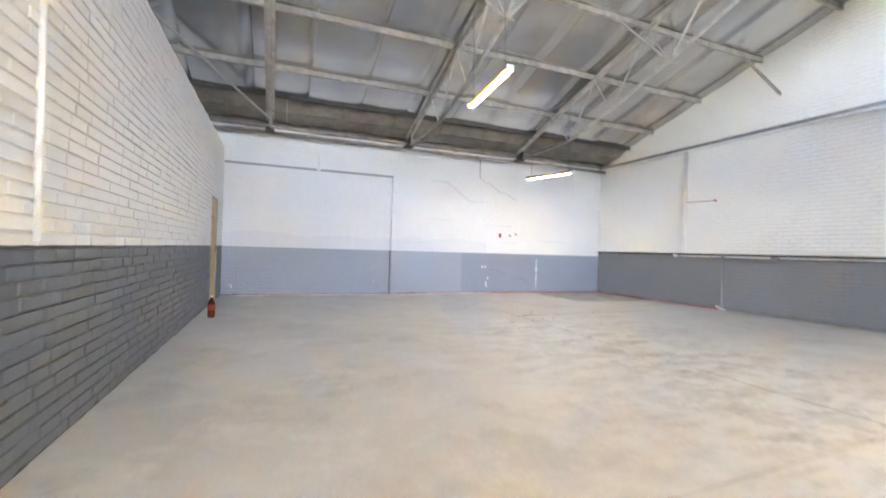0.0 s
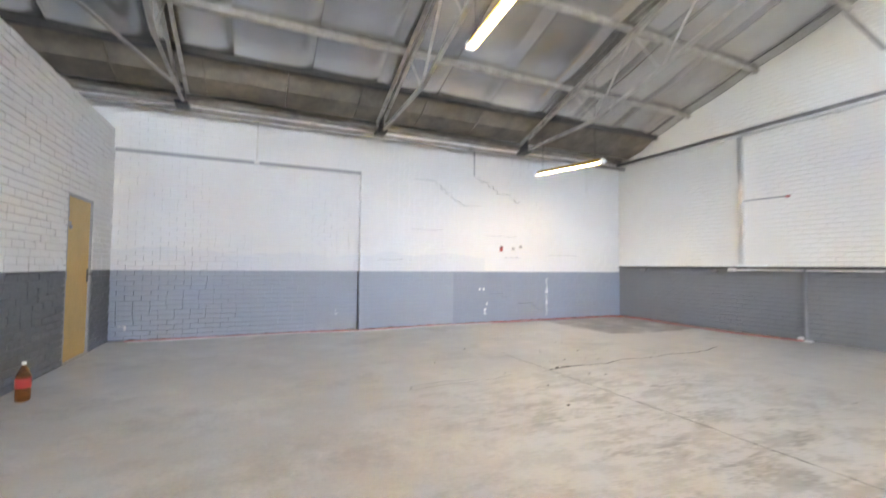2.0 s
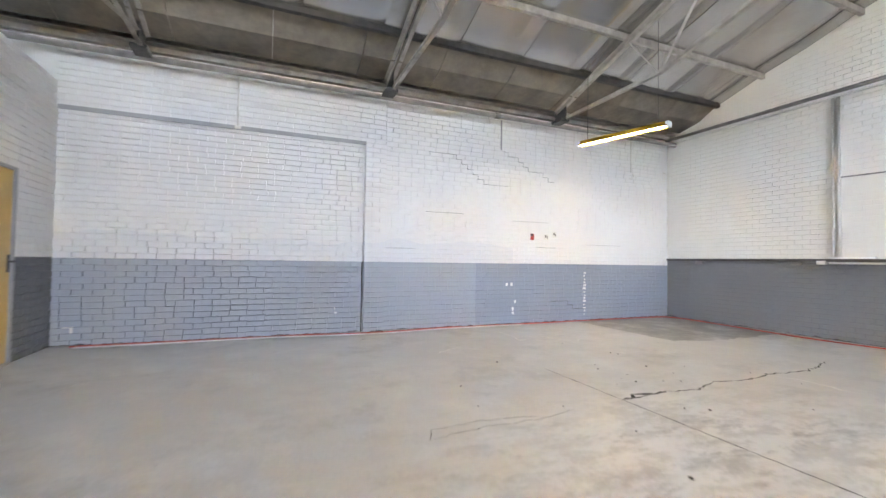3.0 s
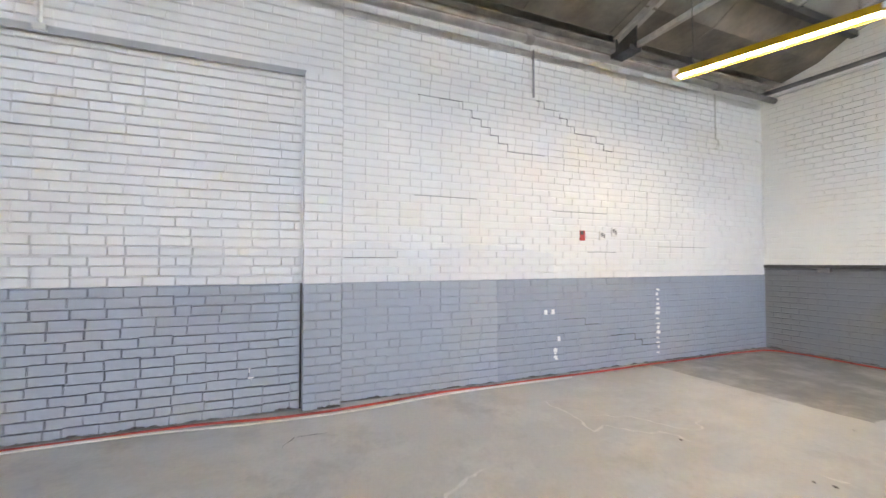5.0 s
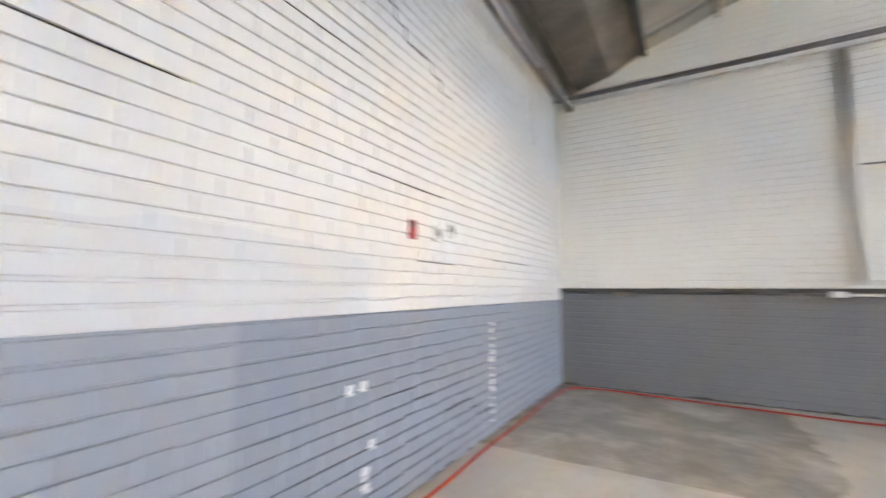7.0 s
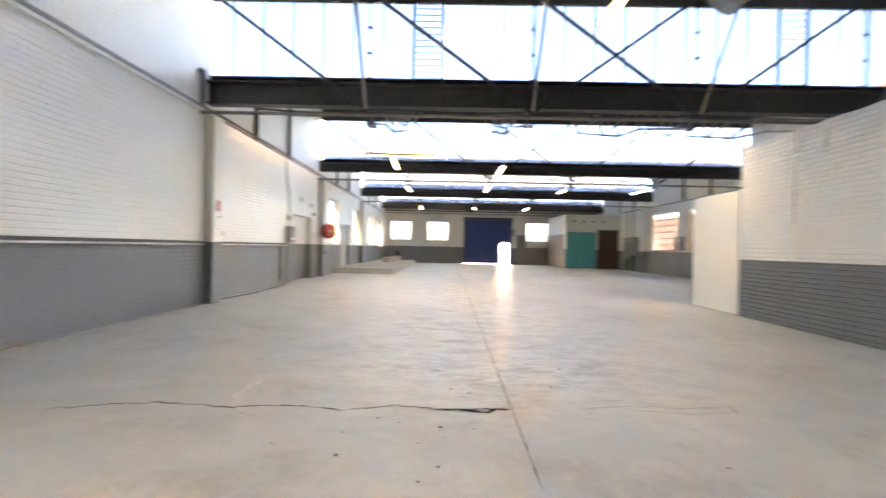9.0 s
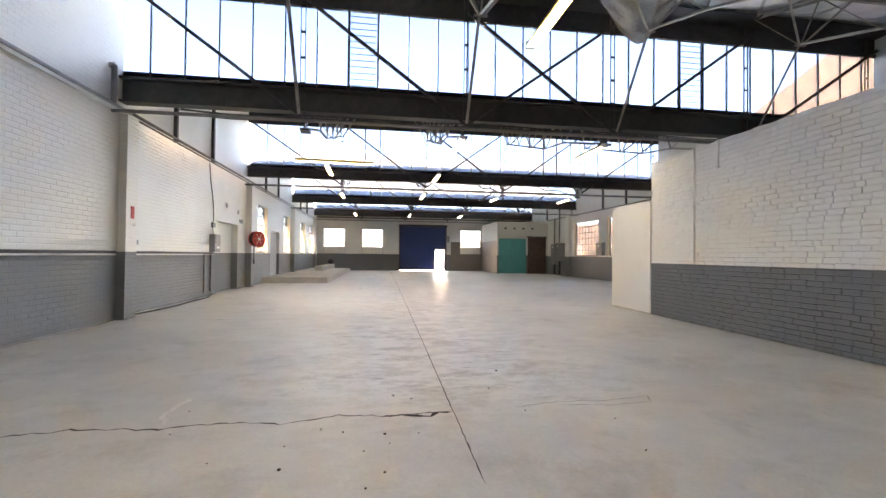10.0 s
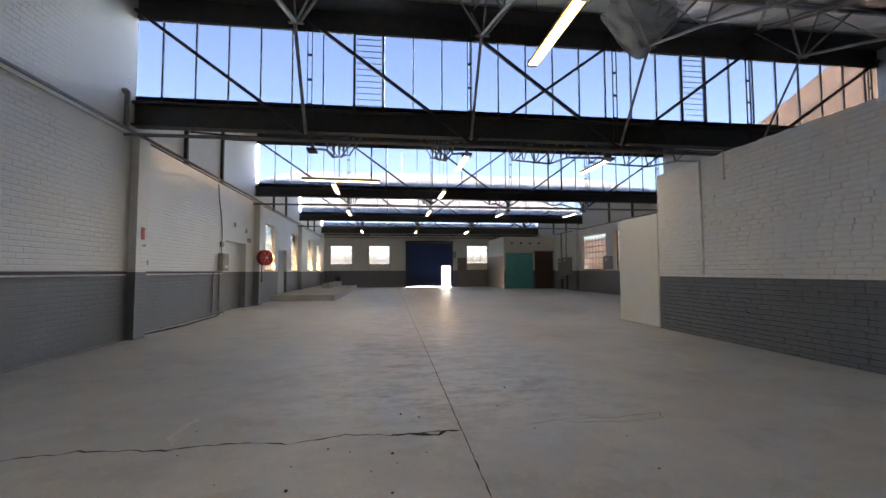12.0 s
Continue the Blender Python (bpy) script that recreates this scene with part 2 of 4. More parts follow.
# ---- building blocks ----
def box(bm, x0, x1, y0, y1, z0, z1, bevel=0.0):
    r = bmesh.ops.create_cube(bm, size=1.0, matrix=Matrix.LocRotScale(((x0 + x1) / 2, (y0 + y1) / 2, (z0 + z1) / 2), None, (abs(x1 - x0), abs(y1 - y0), abs(z1 - z0))))
    if bevel:
        edges = {e for v in r["verts"] for e in v.link_edges}
        bmesh.ops.bevel(bm, geom=list(edges), offset=bevel, segments=2, affect="EDGES", profile=0.5)


def bar(bm, p, q, w, h=None):
    """A square bar from p to q."""
    p, q = Vector(p), Vector(q)
    m = Matrix.Translation((p + q) / 2) @ (q - p).to_track_quat("Z", "Y").to_matrix().to_4x4() @ Matrix.Diagonal((w, h or w, (q - p).length, 1))
    bmesh.ops.create_cube(bm, size=1.0, matrix=m)


def angle(bm, p, q, w=0.05, t=0.007):
    """A rolled steel angle from p to q."""
    p, q = Vector(p), Vector(q)
    turn = Matrix.Translation((p + q) / 2) @ (q - p).to_track_quat("Z", "Y").to_matrix().to_4x4()
    n = (q - p).length
    for cx, cy, sx, sy in ((0, w / 2, t, w), (w / 2, 0, w, t)):
        bmesh.ops.create_cube(bm, size=1.0, matrix=turn @ Matrix.Translation((cx, cy, 0)) @ Matrix.Diagonal((sx, sy, n, 1)))


def rod(bm, p, q, r, n=10, r2=None):
    p, q = Vector(p), Vector(q)
    m = Matrix.Translation((p + q) / 2) @ (q - p).to_track_quat("Z", "Y").to_matrix().to_4x4()
    bmesh.ops.create_cone(bm, cap_ends=True, segments=n, radius1=r, radius2=r if r2 is None else r2, depth=(q - p).length, matrix=m)


def lathe(bm, profile, at, n=24):
    rings = [[bm.verts.new((at[0] + r * math.cos(a * math.tau / n), at[1] + r * math.sin(a * math.tau / n), at[2] + z)) for a in range(n)] for r, z in profile]
    for a, b in zip(rings, rings[1:]):
        for i in range(n):
            bm.faces.new((a[i], a[(i + 1) % n], b[(i + 1) % n], b[i]))
    bm.faces.new(rings[0][::-1])
    bm.faces.new(rings[-1])


def prism(bm, outline, axis, a, b):
    """A closed outline in the plane across an axis, drawn out from a to b. axis 'X': (y, z); 'Y': (x, z)."""
    put3 = (lambda u, v, d: (d, u, v)) if axis == "X" else (lambda u, v, d: (u, d, v))
    one = [bm.verts.new(put3(u, v, a)) for u, v in outline]
    two = [bm.verts.new(put3(u, v, b)) for u, v in outline]
    bm.faces.new(one)
    bm.faces.new(two[::-1])
    for i in range(len(one)):
        j = (i + 1) % len(one)
        bm.faces.new((one[j], one[i], two[i], two[j]))


def part(name, bm, material, parent=None, label="", smooth=False):
    bmesh.ops.recalc_face_normals(bm, faces=bm.faces)
    me = bpy.data.meshes.new(name)
    bm.to_mesh(me)
    bm.free()
    me.materials.append(material)
    if smooth:
        me.shade_smooth()
    ob = new(name, me)
    if parent:
        ob.parent = parent
    if label:
        tagged(ob, label)
    return ob


def thing(name, label, category, group="", kind="", at=(0, 0, 0)):
    ob = new(name)
    ob.location = at
    return tagged(ob, label, category, group, kind)


def one(name, material, build, label, category, group="", kind="", smooth=False):
    bm = bmesh.new()
    build(bm)
    return tagged(part(name, bm, material, smooth=smooth), label, category, group, kind)


def piece(name, material, build, parent, label="", smooth=False):
    bm = bmesh.new()
    build(bm)
    return part(name, bm, material, parent, label, smooth)


def pierced(bm, axis, d0, d1, u0, u1, z0, z1, holes):
    """A wall of some thickness with rectangular openings right through it."""
    us = sorted({u0, u1, *[h for q in holes for h in q[:2]]})
    zs = sorted({z0, z1, *[h for q in holes for h in q[2:]]})
    for a, b in zip(us, us[1:]):
        start = None
        for c, d in zip(zs, zs[1:]):
            solid = not any(h[0] <= (a + b) / 2 <= h[1] and h[2] <= (c + d) / 2 <= h[3] for h in holes)
            if solid and start is None:
                start = c
            if start is not None and (not solid or d == z1):
                end = d if solid else c
                if axis == "X":
                    box(bm, d0, d1, a, b, start, end)
                else:
                    box(bm, a, b, d0, d1, start, end)
                start = None


# ---- floor, walls, roof ----
one("ground", m_ground, lambda bm: box(bm, -400, 400, -400, 400, -0.6, -0.25), "bare dusty yard ground round the building", "ground", kind="structure")
floor = one("floor", m_floor, lambda bm: box(bm, XL - 0.3, W2 + 0.3, YE - 0.3, 0.3, -0.24, 0.0), "worn grey concrete floor with stains, pale scuffs and painted-in sheen", "floor", kind="structure")

win_e = [(-19.9, -18.4, 1.28, 3.2), (-24.35, -22.9, 1.28, 3.2), (-28.9, -27.3, 1.28, 3.2), (-32.6, -30.4, 1.28, 3.2)]
doors_e = [(-22.0, -20.4, 0, 2.25)]
win_w = [(-25.0, -22.0, 1.28, 3.3), (-21.2, -19.7, 1.28, 3.3)]
win_n = [(8.64, 10.26, 1.28, 3.22), (5.76, 7.37, 1.28, 3.22), (-2.03, -0.34, 1.33, 3.25)]


def gables(bm, x0, x1, ys):
    lows = (0.0, *GLAZ)
    for a, b in zip(lows, (*GLAZ, YE - 0.2)):
        if a not in ys:
            continue
        za = 3.98 if a == 0 else 4.42
        zb = RIDGE if b in GLAZ else 4.9
        prism(bm, [(a, 3.8), (a, za + 0.07), (b, zb + 0.07), (b, 3.8)], "X", x0, x1)


def wall_room_east(bm):
    box(bm, W, W + 0.45, -9.4, 0.0, 0, 3.8)
    gables(bm, W, W + 0.45, (0.0,))
    box(bm, W - 0.14, W + 0.3, -9.4, -9.05, 0, 3.74)


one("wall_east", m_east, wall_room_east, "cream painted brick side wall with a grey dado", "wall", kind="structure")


def wall_hall_east(bm):
    pierced(bm, "X", W2, W2 + 0.24, YE - 0.3, -9.4, 0, 3.8, win_e + doors_e + [(-16.1, -14.3, 0, 2.2)])
    gables(bm, W2, W2 + 0.24, GLAZ)
    box(bm, W2 + 0.2, W2 + 0.3, -16.3, -14.1, 0, 2.3)
    box(bm, W2 + 0.2, W2 + 0.3, -22.2, -20.2, 0, 2.35)


one("wall_hall_east", m_hall, wall_hall_east, "white painted brick hall wall with a grey dado and doorways", "wall", kind="structure")
for y in (-17.1, -24.7, -32.2):
    one("pilaster", m_hall, lambda bm: box(bm, W, W2, y - 0.17, y + 0.17, 0, 3.8), "painted brick pilaster with a grey foot", "pilaster", "hall pilasters", "structure")


def wall_west(bm):
    pierced(bm, "X", XL - 0.24, XL, YE - 0.3, 0.3, 0, 3.8, win_w)
    gables(bm, XL - 0.24, XL, (0.0, *GLAZ))
    box(bm, XL, XL + 0.2, -25.75, -25.35, 0, 3.9)


one("wall_west", m_hall, wall_west, "white painted hall wall with a dark grey dado", "wall", kind="structure")


def wall_end(bm):
    pierced(bm, "Y", YE - 0.24, YE, 0.42, W2 + 0.2, 0, 4.9, win_n[:2] + [(0.85, 4.45, 0, 3.5)])


one("wall_end", m_end, wall_end, "dull cream end wall with a dark grey dado", "wall", kind="structure")
one("wall_end_brown", m_brown, lambda bm: pierced(bm, "Y", YE - 0.24, YE, XL - 0.2, 0.42, 0, 4.9, win_n[2:]), "cream end wall with a high brown dado", "wall", kind="structure")

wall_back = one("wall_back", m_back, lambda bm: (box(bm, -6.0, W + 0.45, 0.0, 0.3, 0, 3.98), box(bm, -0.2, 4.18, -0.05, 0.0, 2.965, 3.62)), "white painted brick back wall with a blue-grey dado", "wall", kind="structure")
door_y = (-1.69, -0.84, 0.0, 2.06)
partition = one("wall_partition", m_part, lambda bm: pierced(bm, "X", -0.22, 0.0, -9.07, 0.0, 0, 3.28, [door_y]), "white painted brick partition with a grey dado, open above", "wall", kind="structure")


def roofs(bm):
    lows = (0.3, *GLAZ)
    for a, b in zip(lows, (*GLAZ, YE - 0.35)):
        za = roof_z(0.3) if a == 0.3 else 4.46
        zb = RIDGE + 0.02 if b in GLAZ else 4.95
        prism(bm, [(a, za + 0.05), (a, za + 0.10), (b - 0.25, zb + 0.10), (b - 0.25, zb + 0.05)] if b in GLAZ else [(a, za + 0.05), (a, za + 0.10), (b, zb + 0.10), (b, zb + 0.05)], "X", XL - 0.3, W2 + 0.35)


one("roof", m_roofing, roofs, "saw-tooth sheet roof of the hall", "roof", kind="structure")

PURLINS = [-1.13, -1.96, -3.32, -4.69, -6.03, -7.42, -8.75]


def foil_sheets(bm, y_near, y_far, za, zb, x0, x1, width=1.07, sag=0.035):
    """Strips of foil laid down the slope, hanging a little between the purlins."""
    x, k = x0, 0
    while x < x1 - 0.05:
        e = min(x + width + 0.03, x1)
        rows = []
        n = 26
        for i in range(n + 1):
            f = i / n
            y = y_near + (y_far - y_near) * f
            ph = abs(math.sin(math.pi * (y + 0.6) / 1.37))
            z = za + (zb - za) * f - sag * ph - 0.022 * (k % 2)
            rows.append([bm.verts.new((x + (e - x) * j / 4, y, z - 0.012 * math.sin(math.pi * j / 4) * ph - 0.008 * noise.noise((x + j * 0.3, y * 1.3, k)))) for j in range(5)])
        for a, b in zip(rows, rows[1:]):
            for j in range(4):
                bm.faces.new((a[j], a[j + 1], b[j + 1], b[j]))
        for a, b in zip(rows, rows[1:]):
            low = [bm.verts.new(v.co + Vector((0.004, 0, -0.028))) for v in (a[4], b[4])]
            bm.faces.new((a[4], b[4], low[1], low[0]))
        x += width
        k += 1


def ceiling_room(bm):
    foil_sheets(bm, -1.13, -7.42, roof_z(-1.13) - 0.02, roof_z(-7.42) - 0.02, XL, W)


one("ceiling", m_foil, ceiling_room, "silver foil insulation sheets under the sloping roof", "ceiling", kind="structure", smooth=True)
one("ceiling_ridge", m_sheet, lambda bm: foil_sheets(bm, -7.42, -8.55, roof_z(-7.42) - 0.02, roof_z(-8.55) - 0.02, XL, W, 1.3, 0.09), "crumpled loose foil near the ridge", "ceiling", kind="structure", smooth=True)


def eave_boards(bm):
    for k in range(14):
        x = XL + 1.18 * k
        e = min(x + 1.17, W)
        prism(bm, [(-0.3, 3.93), (-0.3, 3.97), (-1.15, roof_z(-1.15) - 0.02), (-1.15, roof_z(-1.15) - 0.06), (-0.75, 4.04)], "X", x, e)


one("ceiling_eave", m_board, eave_boards, "dark fibreboard strip along the eaves", "ceiling", kind="structure")
for i, a in enumerate(GLAZ[:3]):
    b = GLAZ[i + 1]
    one("ceiling_bay", m_foil, lambda bm: foil_sheets(bm, a - 0.1, b + 0.1, 4.46, RIDGE - 0.02, XL, W2, 1.3), "foil insulation under the sloping roof", "ceiling", kind="structure", smooth=True)

# ---- roof glazing ----
pane_bm = bmesh.new()
box(pane_bm, -0.285, 0.285, -0.003, 0.003, -0.82, 0.82)
pane_mesh = bpy.data.meshes.new("pane")
pane_bm.to_mesh(pane_mesh)
pane_bm.free()
pane_mesh.materials.append(m_glass)
mull_bm = bmesh.new()
box(mull_bm, -0.012, 0.012, -0.025, 0.025, -0.83, 0.83, 0.003)
mull_mesh = bpy.data.meshes.new("mullion")
mull_bm.to_mesh(mull_mesh)
mull_bm.free()
mull_mesh.materials.append(m_dark)
blade_bm = bmesh.new()
box(blade_bm, -0.27, 0.27, -0.002, 0.002, -0.065, 0.065)
blade_mesh = bpy.data.meshes.new("louvre_blade")
blade_bm.to_mesh(blade_mesh)
blade_bm.free()
blade_mesh.materials.append(m_glass)


def child(name, mesh, parent, at, turn=(0, 0, 0), shadow=True):
    ob = new(name, mesh)
    ob.parent = parent
    ob.location, ob.rotation_euler = at, turn
    ob.visible_shadow = shadow
    return ob


for g, y in enumerate(GLAZ):
    right = W if g == 0 else W2
    win = thing("window_%d" % (g + 1), "long strip of upright roof glazing in dark steel bars", "window", kind="structure", at=(0, y, 0))
    x = 10.68
    k = 0
    while x > XL + 0.1:
        x -= 0.597
        k += 1
        if x > XL + 0.02:
            child("mullion", mull_mesh, win, (x, 0, 5.25))
        mid = x + 0.2985
        if mid - 0.2 > right or mid + 0.2 < XL:
            continue
        if k in (8, 20):
            for j in range(13):
                child("louvre_blade", blade_mesh, win, (mid, 0, 4.51 + 0.125 * j), (radians(-18), 0, 0), False)
            piece("louvre_frame", m_dark, lambda bm: [box(bm, mid + s * 0.285 - 0.02, mid + s * 0.285 + 0.02, -0.035, 0.035, 4.42, 6.08) for s in (-1, 1)], win)
        else:
            child("pane", pane_mesh, win, (mid, 0, 5.25), (0, 0, 0), False)
    piece("sill_bar", m_dark, lambda bm: box(bm, XL, right, -0.04, 0.05, 4.42, 4.46), win)
    piece("head_bar", m_dark, lambda bm: box(bm, XL, right, -0.04, 0.05, 6.05, 6.11), win)
    if g > 1:
        piece("transom", m_dark, lambda bm: box(bm, XL, right, -0.02, 0.02, 5.0, 5.035), win)

    def fascia(bm):
        box(bm, XL, right, y - 0.02, y + 0.02, 6.11, RIDGE - 0.02)
        box(bm, XL, right, y + 0.02, y + 0.5, 6.48, 6.5)
    one("ridge_fascia", m_dark, fascia, "dark board above the roof glazing", "fascia", "ridge fascias", "structure")

    # valley girder: channel with flanges and a gutter edge
    gd = thing("valley_girder", "dark riveted steel girder under the roof glazing", "girder", "valley girders", at=(0, 0, 0))
    piece("web", m_dark, lambda bm: box(bm, XL, right, y - 0.06, y + 0.02, 3.99 if g == 0 else 4.1, 4.38), gd)
    piece("top_flange", m_dark, lambda bm: box(bm, XL, right, y - 0.10, y + 0.14, 4.38, 4.42), gd)
    piece("bottom_flange", m_dark, lambda bm: box(bm, XL, right, y - 0.10, y + 0.14, 3.96 if g == 0 else 4.07, 3.99 if g == 0 else 4.1), gd)
    piece("lower_pipe", m_pipe, lambda bm: rod(bm, (XL, y + 0.3, 3.73), (right, y + 0.3, 3.73), 0.035), gd)
    for px in PX:
        piece("upright", m_dark, lambda bm: (box(bm, px - 0.05, px - 0.038, y + 0.055, y + 0.085, 3.74, 6.6), box(bm, px + 0.038, px + 0.05, y + 0.055, y + 0.085, 3.74, 6.6), [box(bm, px - 0.05, px + 0.05, y + 0.06, y + 0.07, z, z + 0.05) for z in (4.0, 4.5, 5.0, 5.5, 6.0)]), gd)
    ends = [right, *sorted(PX, reverse=True)[:-1], XL + 0.1]
    for a, b in zip(ends, ends[1:]):
        lean = [(a, b)] if a > 4.5 else ([(a, b), (b, a)] if a > 2 else [(b, a)])
        for p, q in lean:
            piece("diagonal", m_dark, lambda bm: angle(bm, (p, y + 0.16, 6.15), (q, y + 0.16, 3.82), 0.055), gd)


# ---- roof trusses and purlins ----
def truss(px, y0, y1, z_at, nodes=None):
    t = thing("roof_truss", "light steel angle truss, painted grey-beige", "truss", "roof trusses")
    n = 7
    if nodes:
        tops, bots = nodes
    else:
        tops = [y0 - 0.05 + (y1 - y0) * i / (n - 1) for i in range(n)]
    zt = [z_at(v) - 0.15 for v in tops]
    zt[0] = min(zt[0], 3.9)
    if not nodes:
        bots = [(y0 - 0.2, zt[0] - 0.16)] + [((tops[i] + tops[i + 1]) / 2 - 0.3, (zt[i] + zt[i + 1]) / 2 - (0.62 if i == 1 else 0.84)) for i in range(1, n - 1)]
    for s in (-0.03, 0.03):
        for a, b in zip(range(n), range(1, n)):
            piece("top_chord", m_steel, lambda bm: angle(bm, (px + s, tops[a], zt[a]), (px + s, tops[b], zt[b]), 0.055 if s > 0 else -0.055), t)
    for a, b in zip(bots, bots[1:]):
        piece("bottom_chord", m_steel, lambda bm: angle(bm, (px, *a), (px, *b), 0.05), t)
    for i in range(1, n - 1):
        by, bz = bots[i]
        piece("web_member", m_steel, lambda bm: bar(bm, (px, tops[i], zt[i]), (px, by, bz), 0.03, 0.008), t)
        piece("web_member", m_steel, lambda bm: bar(bm, (px + 0.01, by, bz), (px + 0.01, tops[i + 1], zt[i + 1]), 0.04, 0.012), t)
    if nodes:
        piece("end_strut", m_steel, lambda bm: angle(bm, (px, *bots[-1]), (px, y1 + 0.05, 3.85), 0.05), t)
    piece("foot_plate", m_dark, lambda bm: (box(bm, px - 0.09, px + 0.09, y0 - 0.28, y0, zt[0] - 0.22, zt[0] - 0.17), box(bm, px - 0.01, px + 0.01, y0 - 0.3, y0, zt[0] - 0.2, zt[0] + 0.15)), t)
    for i in (3, 5):
        by, bz = bots[i]
        for s in (-1, 1):
            piece("fly_brace", m_steel, lambda bm: angle(bm, (px + s * 0.05, by, bz), (px + s * 0.72, tops[i], z_at(tops[i]) - 0.13), 0.035), t)
        piece("gusset", m_steel, lambda bm: box(bm, px - 0.12, px + 0.12, by - 0.03, by + 0.03, bz - 0.01, bz + 0.006), t)
    return t


for px in PX[1:]:
    truss(px, -0.25, -8.9, roof_z, ([-0.3, -1.96, -3.32, -4.69, -6.03, -7.42, -8.9], [(-0.45, 3.71), (-2.5, 3.74), (-3.8, 4.08), (-5.16, 4.52), (-6.42, 5.0), (-7.8, 5.42)]))
for i, a in enumerate(GLAZ[:3]):
    b = GLAZ[i + 1]
    for px in PX[1:]:
        truss(px, a - 0.15, b + 0.2, lambda v: 4.46 + (a - v) / (a - b) * (RIDGE - 4.46))
for y in PURLINS[1:]:
    pu = thing("purlin", "grey-beige steel angle purlin under the foil", "purlin", "purlins")
    piece("flange", m_steel, lambda bm: box(bm, XL, W, y - 0.03, y + 0.03, roof_z(y) - 0.135, roof_z(y) - 0.125), pu)
    piece("web", m_steel, lambda bm: box(bm, XL, W, y - 0.03, y - 0.02, roof_z(y) - 0.125, roof_z(y) - 0.045), pu)
one("eave_purlin", m_dark, lambda bm: box(bm, XL, W, -1.18, -1.10, roof_z(-1.13) - 0.13, roof_z(-1.13) - 0.05), "dark purlin at the edge of the eaves board", "purlin", "purlins")
for p, q in (((0.94, -0.6, 3.85), (-2.28, -5.0, 5.35)), ((0.94, -5.1, 4.55), (-2.28, -1.6, 4.35)), ((0.9, -5.0, 5.32), (-2.28, -8.7, 6.5))):
    one("roof_brace", m_steel, lambda bm: angle(bm, p, q, 0.06), "long diagonal steel angle bracing the roof", "brace", "roof braces")
one("wall_strut", m_steel, lambda bm: angle(bm, (9.82, -4.75, 5.28), (W, -5.08, 4.48), 0.04), "short steel strut from purlin to wall", "brace")

# eaves steel along the back wall
eave_channel = thing("eave_channel", "pale steel channel along the eaves", "channel")
piece("bottom_flange", m_steel, lambda bm: box(bm, XL, W, -0.09, -0.012, 3.84, 3.855), eave_channel)
piece("web", m_steel, lambda bm: box(bm, XL, W, -0.09, -0.075, 3.855, 3.96), eave_channel)
piece("lip", m_steel, lambda bm: box(bm, XL, W, -0.2, -0.1, 3.905, 3.915), eave_channel)
one("lintel_angle", m_frame, lambda bm: (box(bm, 0.03, 3.86, -0.068, -0.0515, 2.945, 2.96), box(bm, 0.03, 3.86, -0.068, -0.0635, 2.96, 3.0)), "painted steel angle under the lintel", "lintel")
lc = thing("conduit", "thin conduit from the eaves pipe to the lintel", "conduit", "back wall conduits")
piece("pipe", m_wpipe, lambda bm: rod(bm, (2.03, -0.075, 2.98), (2.03, -0.075, 3.70), 0.012), lc, smooth=True)
piece("box", m_wpipe, lambda bm: box(bm, 1.99, 2.07, -0.10, -0.069, 2.95, 3.0, 0.005), lc)
eave_pipe = thing("eave_pipe", "dark grey pipe along the top of the back wall", "pipe")
piece("pipe", m_pipe, lambda bm: rod(bm, (XL, -0.20, 3.70), (W, -0.20, 3.70), 0.042, 14), eave_pipe, smooth=True)
for x in (2.9, 6.1, 9.2):
    piece("coupling", m_pipe, lambda bm: rod(bm, (x, -0.20, 3.70), (x + 0.09, -0.20, 3.70), 0.052, 14), eave_pipe)
for x in (0.94, 4.14, 7.35):
    piece("bracket", m_pipe, lambda bm: bar(bm, (x, -0.20, 3.70), (x, 0.0, 3.78), 0.03), eave_pipe)

# cables slung under the first girder
CABLES = ((-8.98, 3.90, 0.012, 61), (-8.92, 3.86, 0.009, 62), (-9.02, 3.84, 0.014, 63))

# torn foil hanging near the ridge
def torn(bm):
    rows = []
    for i in range(13):
        f = i / 12
        rows.append([bm.verts.new((1.7 - 1.5 * u + 0.10 * noise.noise((u * 3, f * 3, 1)), -7.7 - 0.5 * f + 0.16 * noise.noise((u * 4, f * 4, 2)), 6.33 - (0.2 + 0.75 * math.sin(math.pi * u) ** 1.4) * f + 0.06 * noise.noise((u * 5, f * 5, 3)))) for u in [j / 12 for j in range(13)]])
    for a, b in zip(rows, rows[1:]):
        for j in range(12):
            bm.faces.new((a[j], a[j + 1], b[j + 1], b[j]))


one("torn_foil", m_crumple, torn, "torn sheet of silver foil hanging from the ridge", "foil", smooth=True)


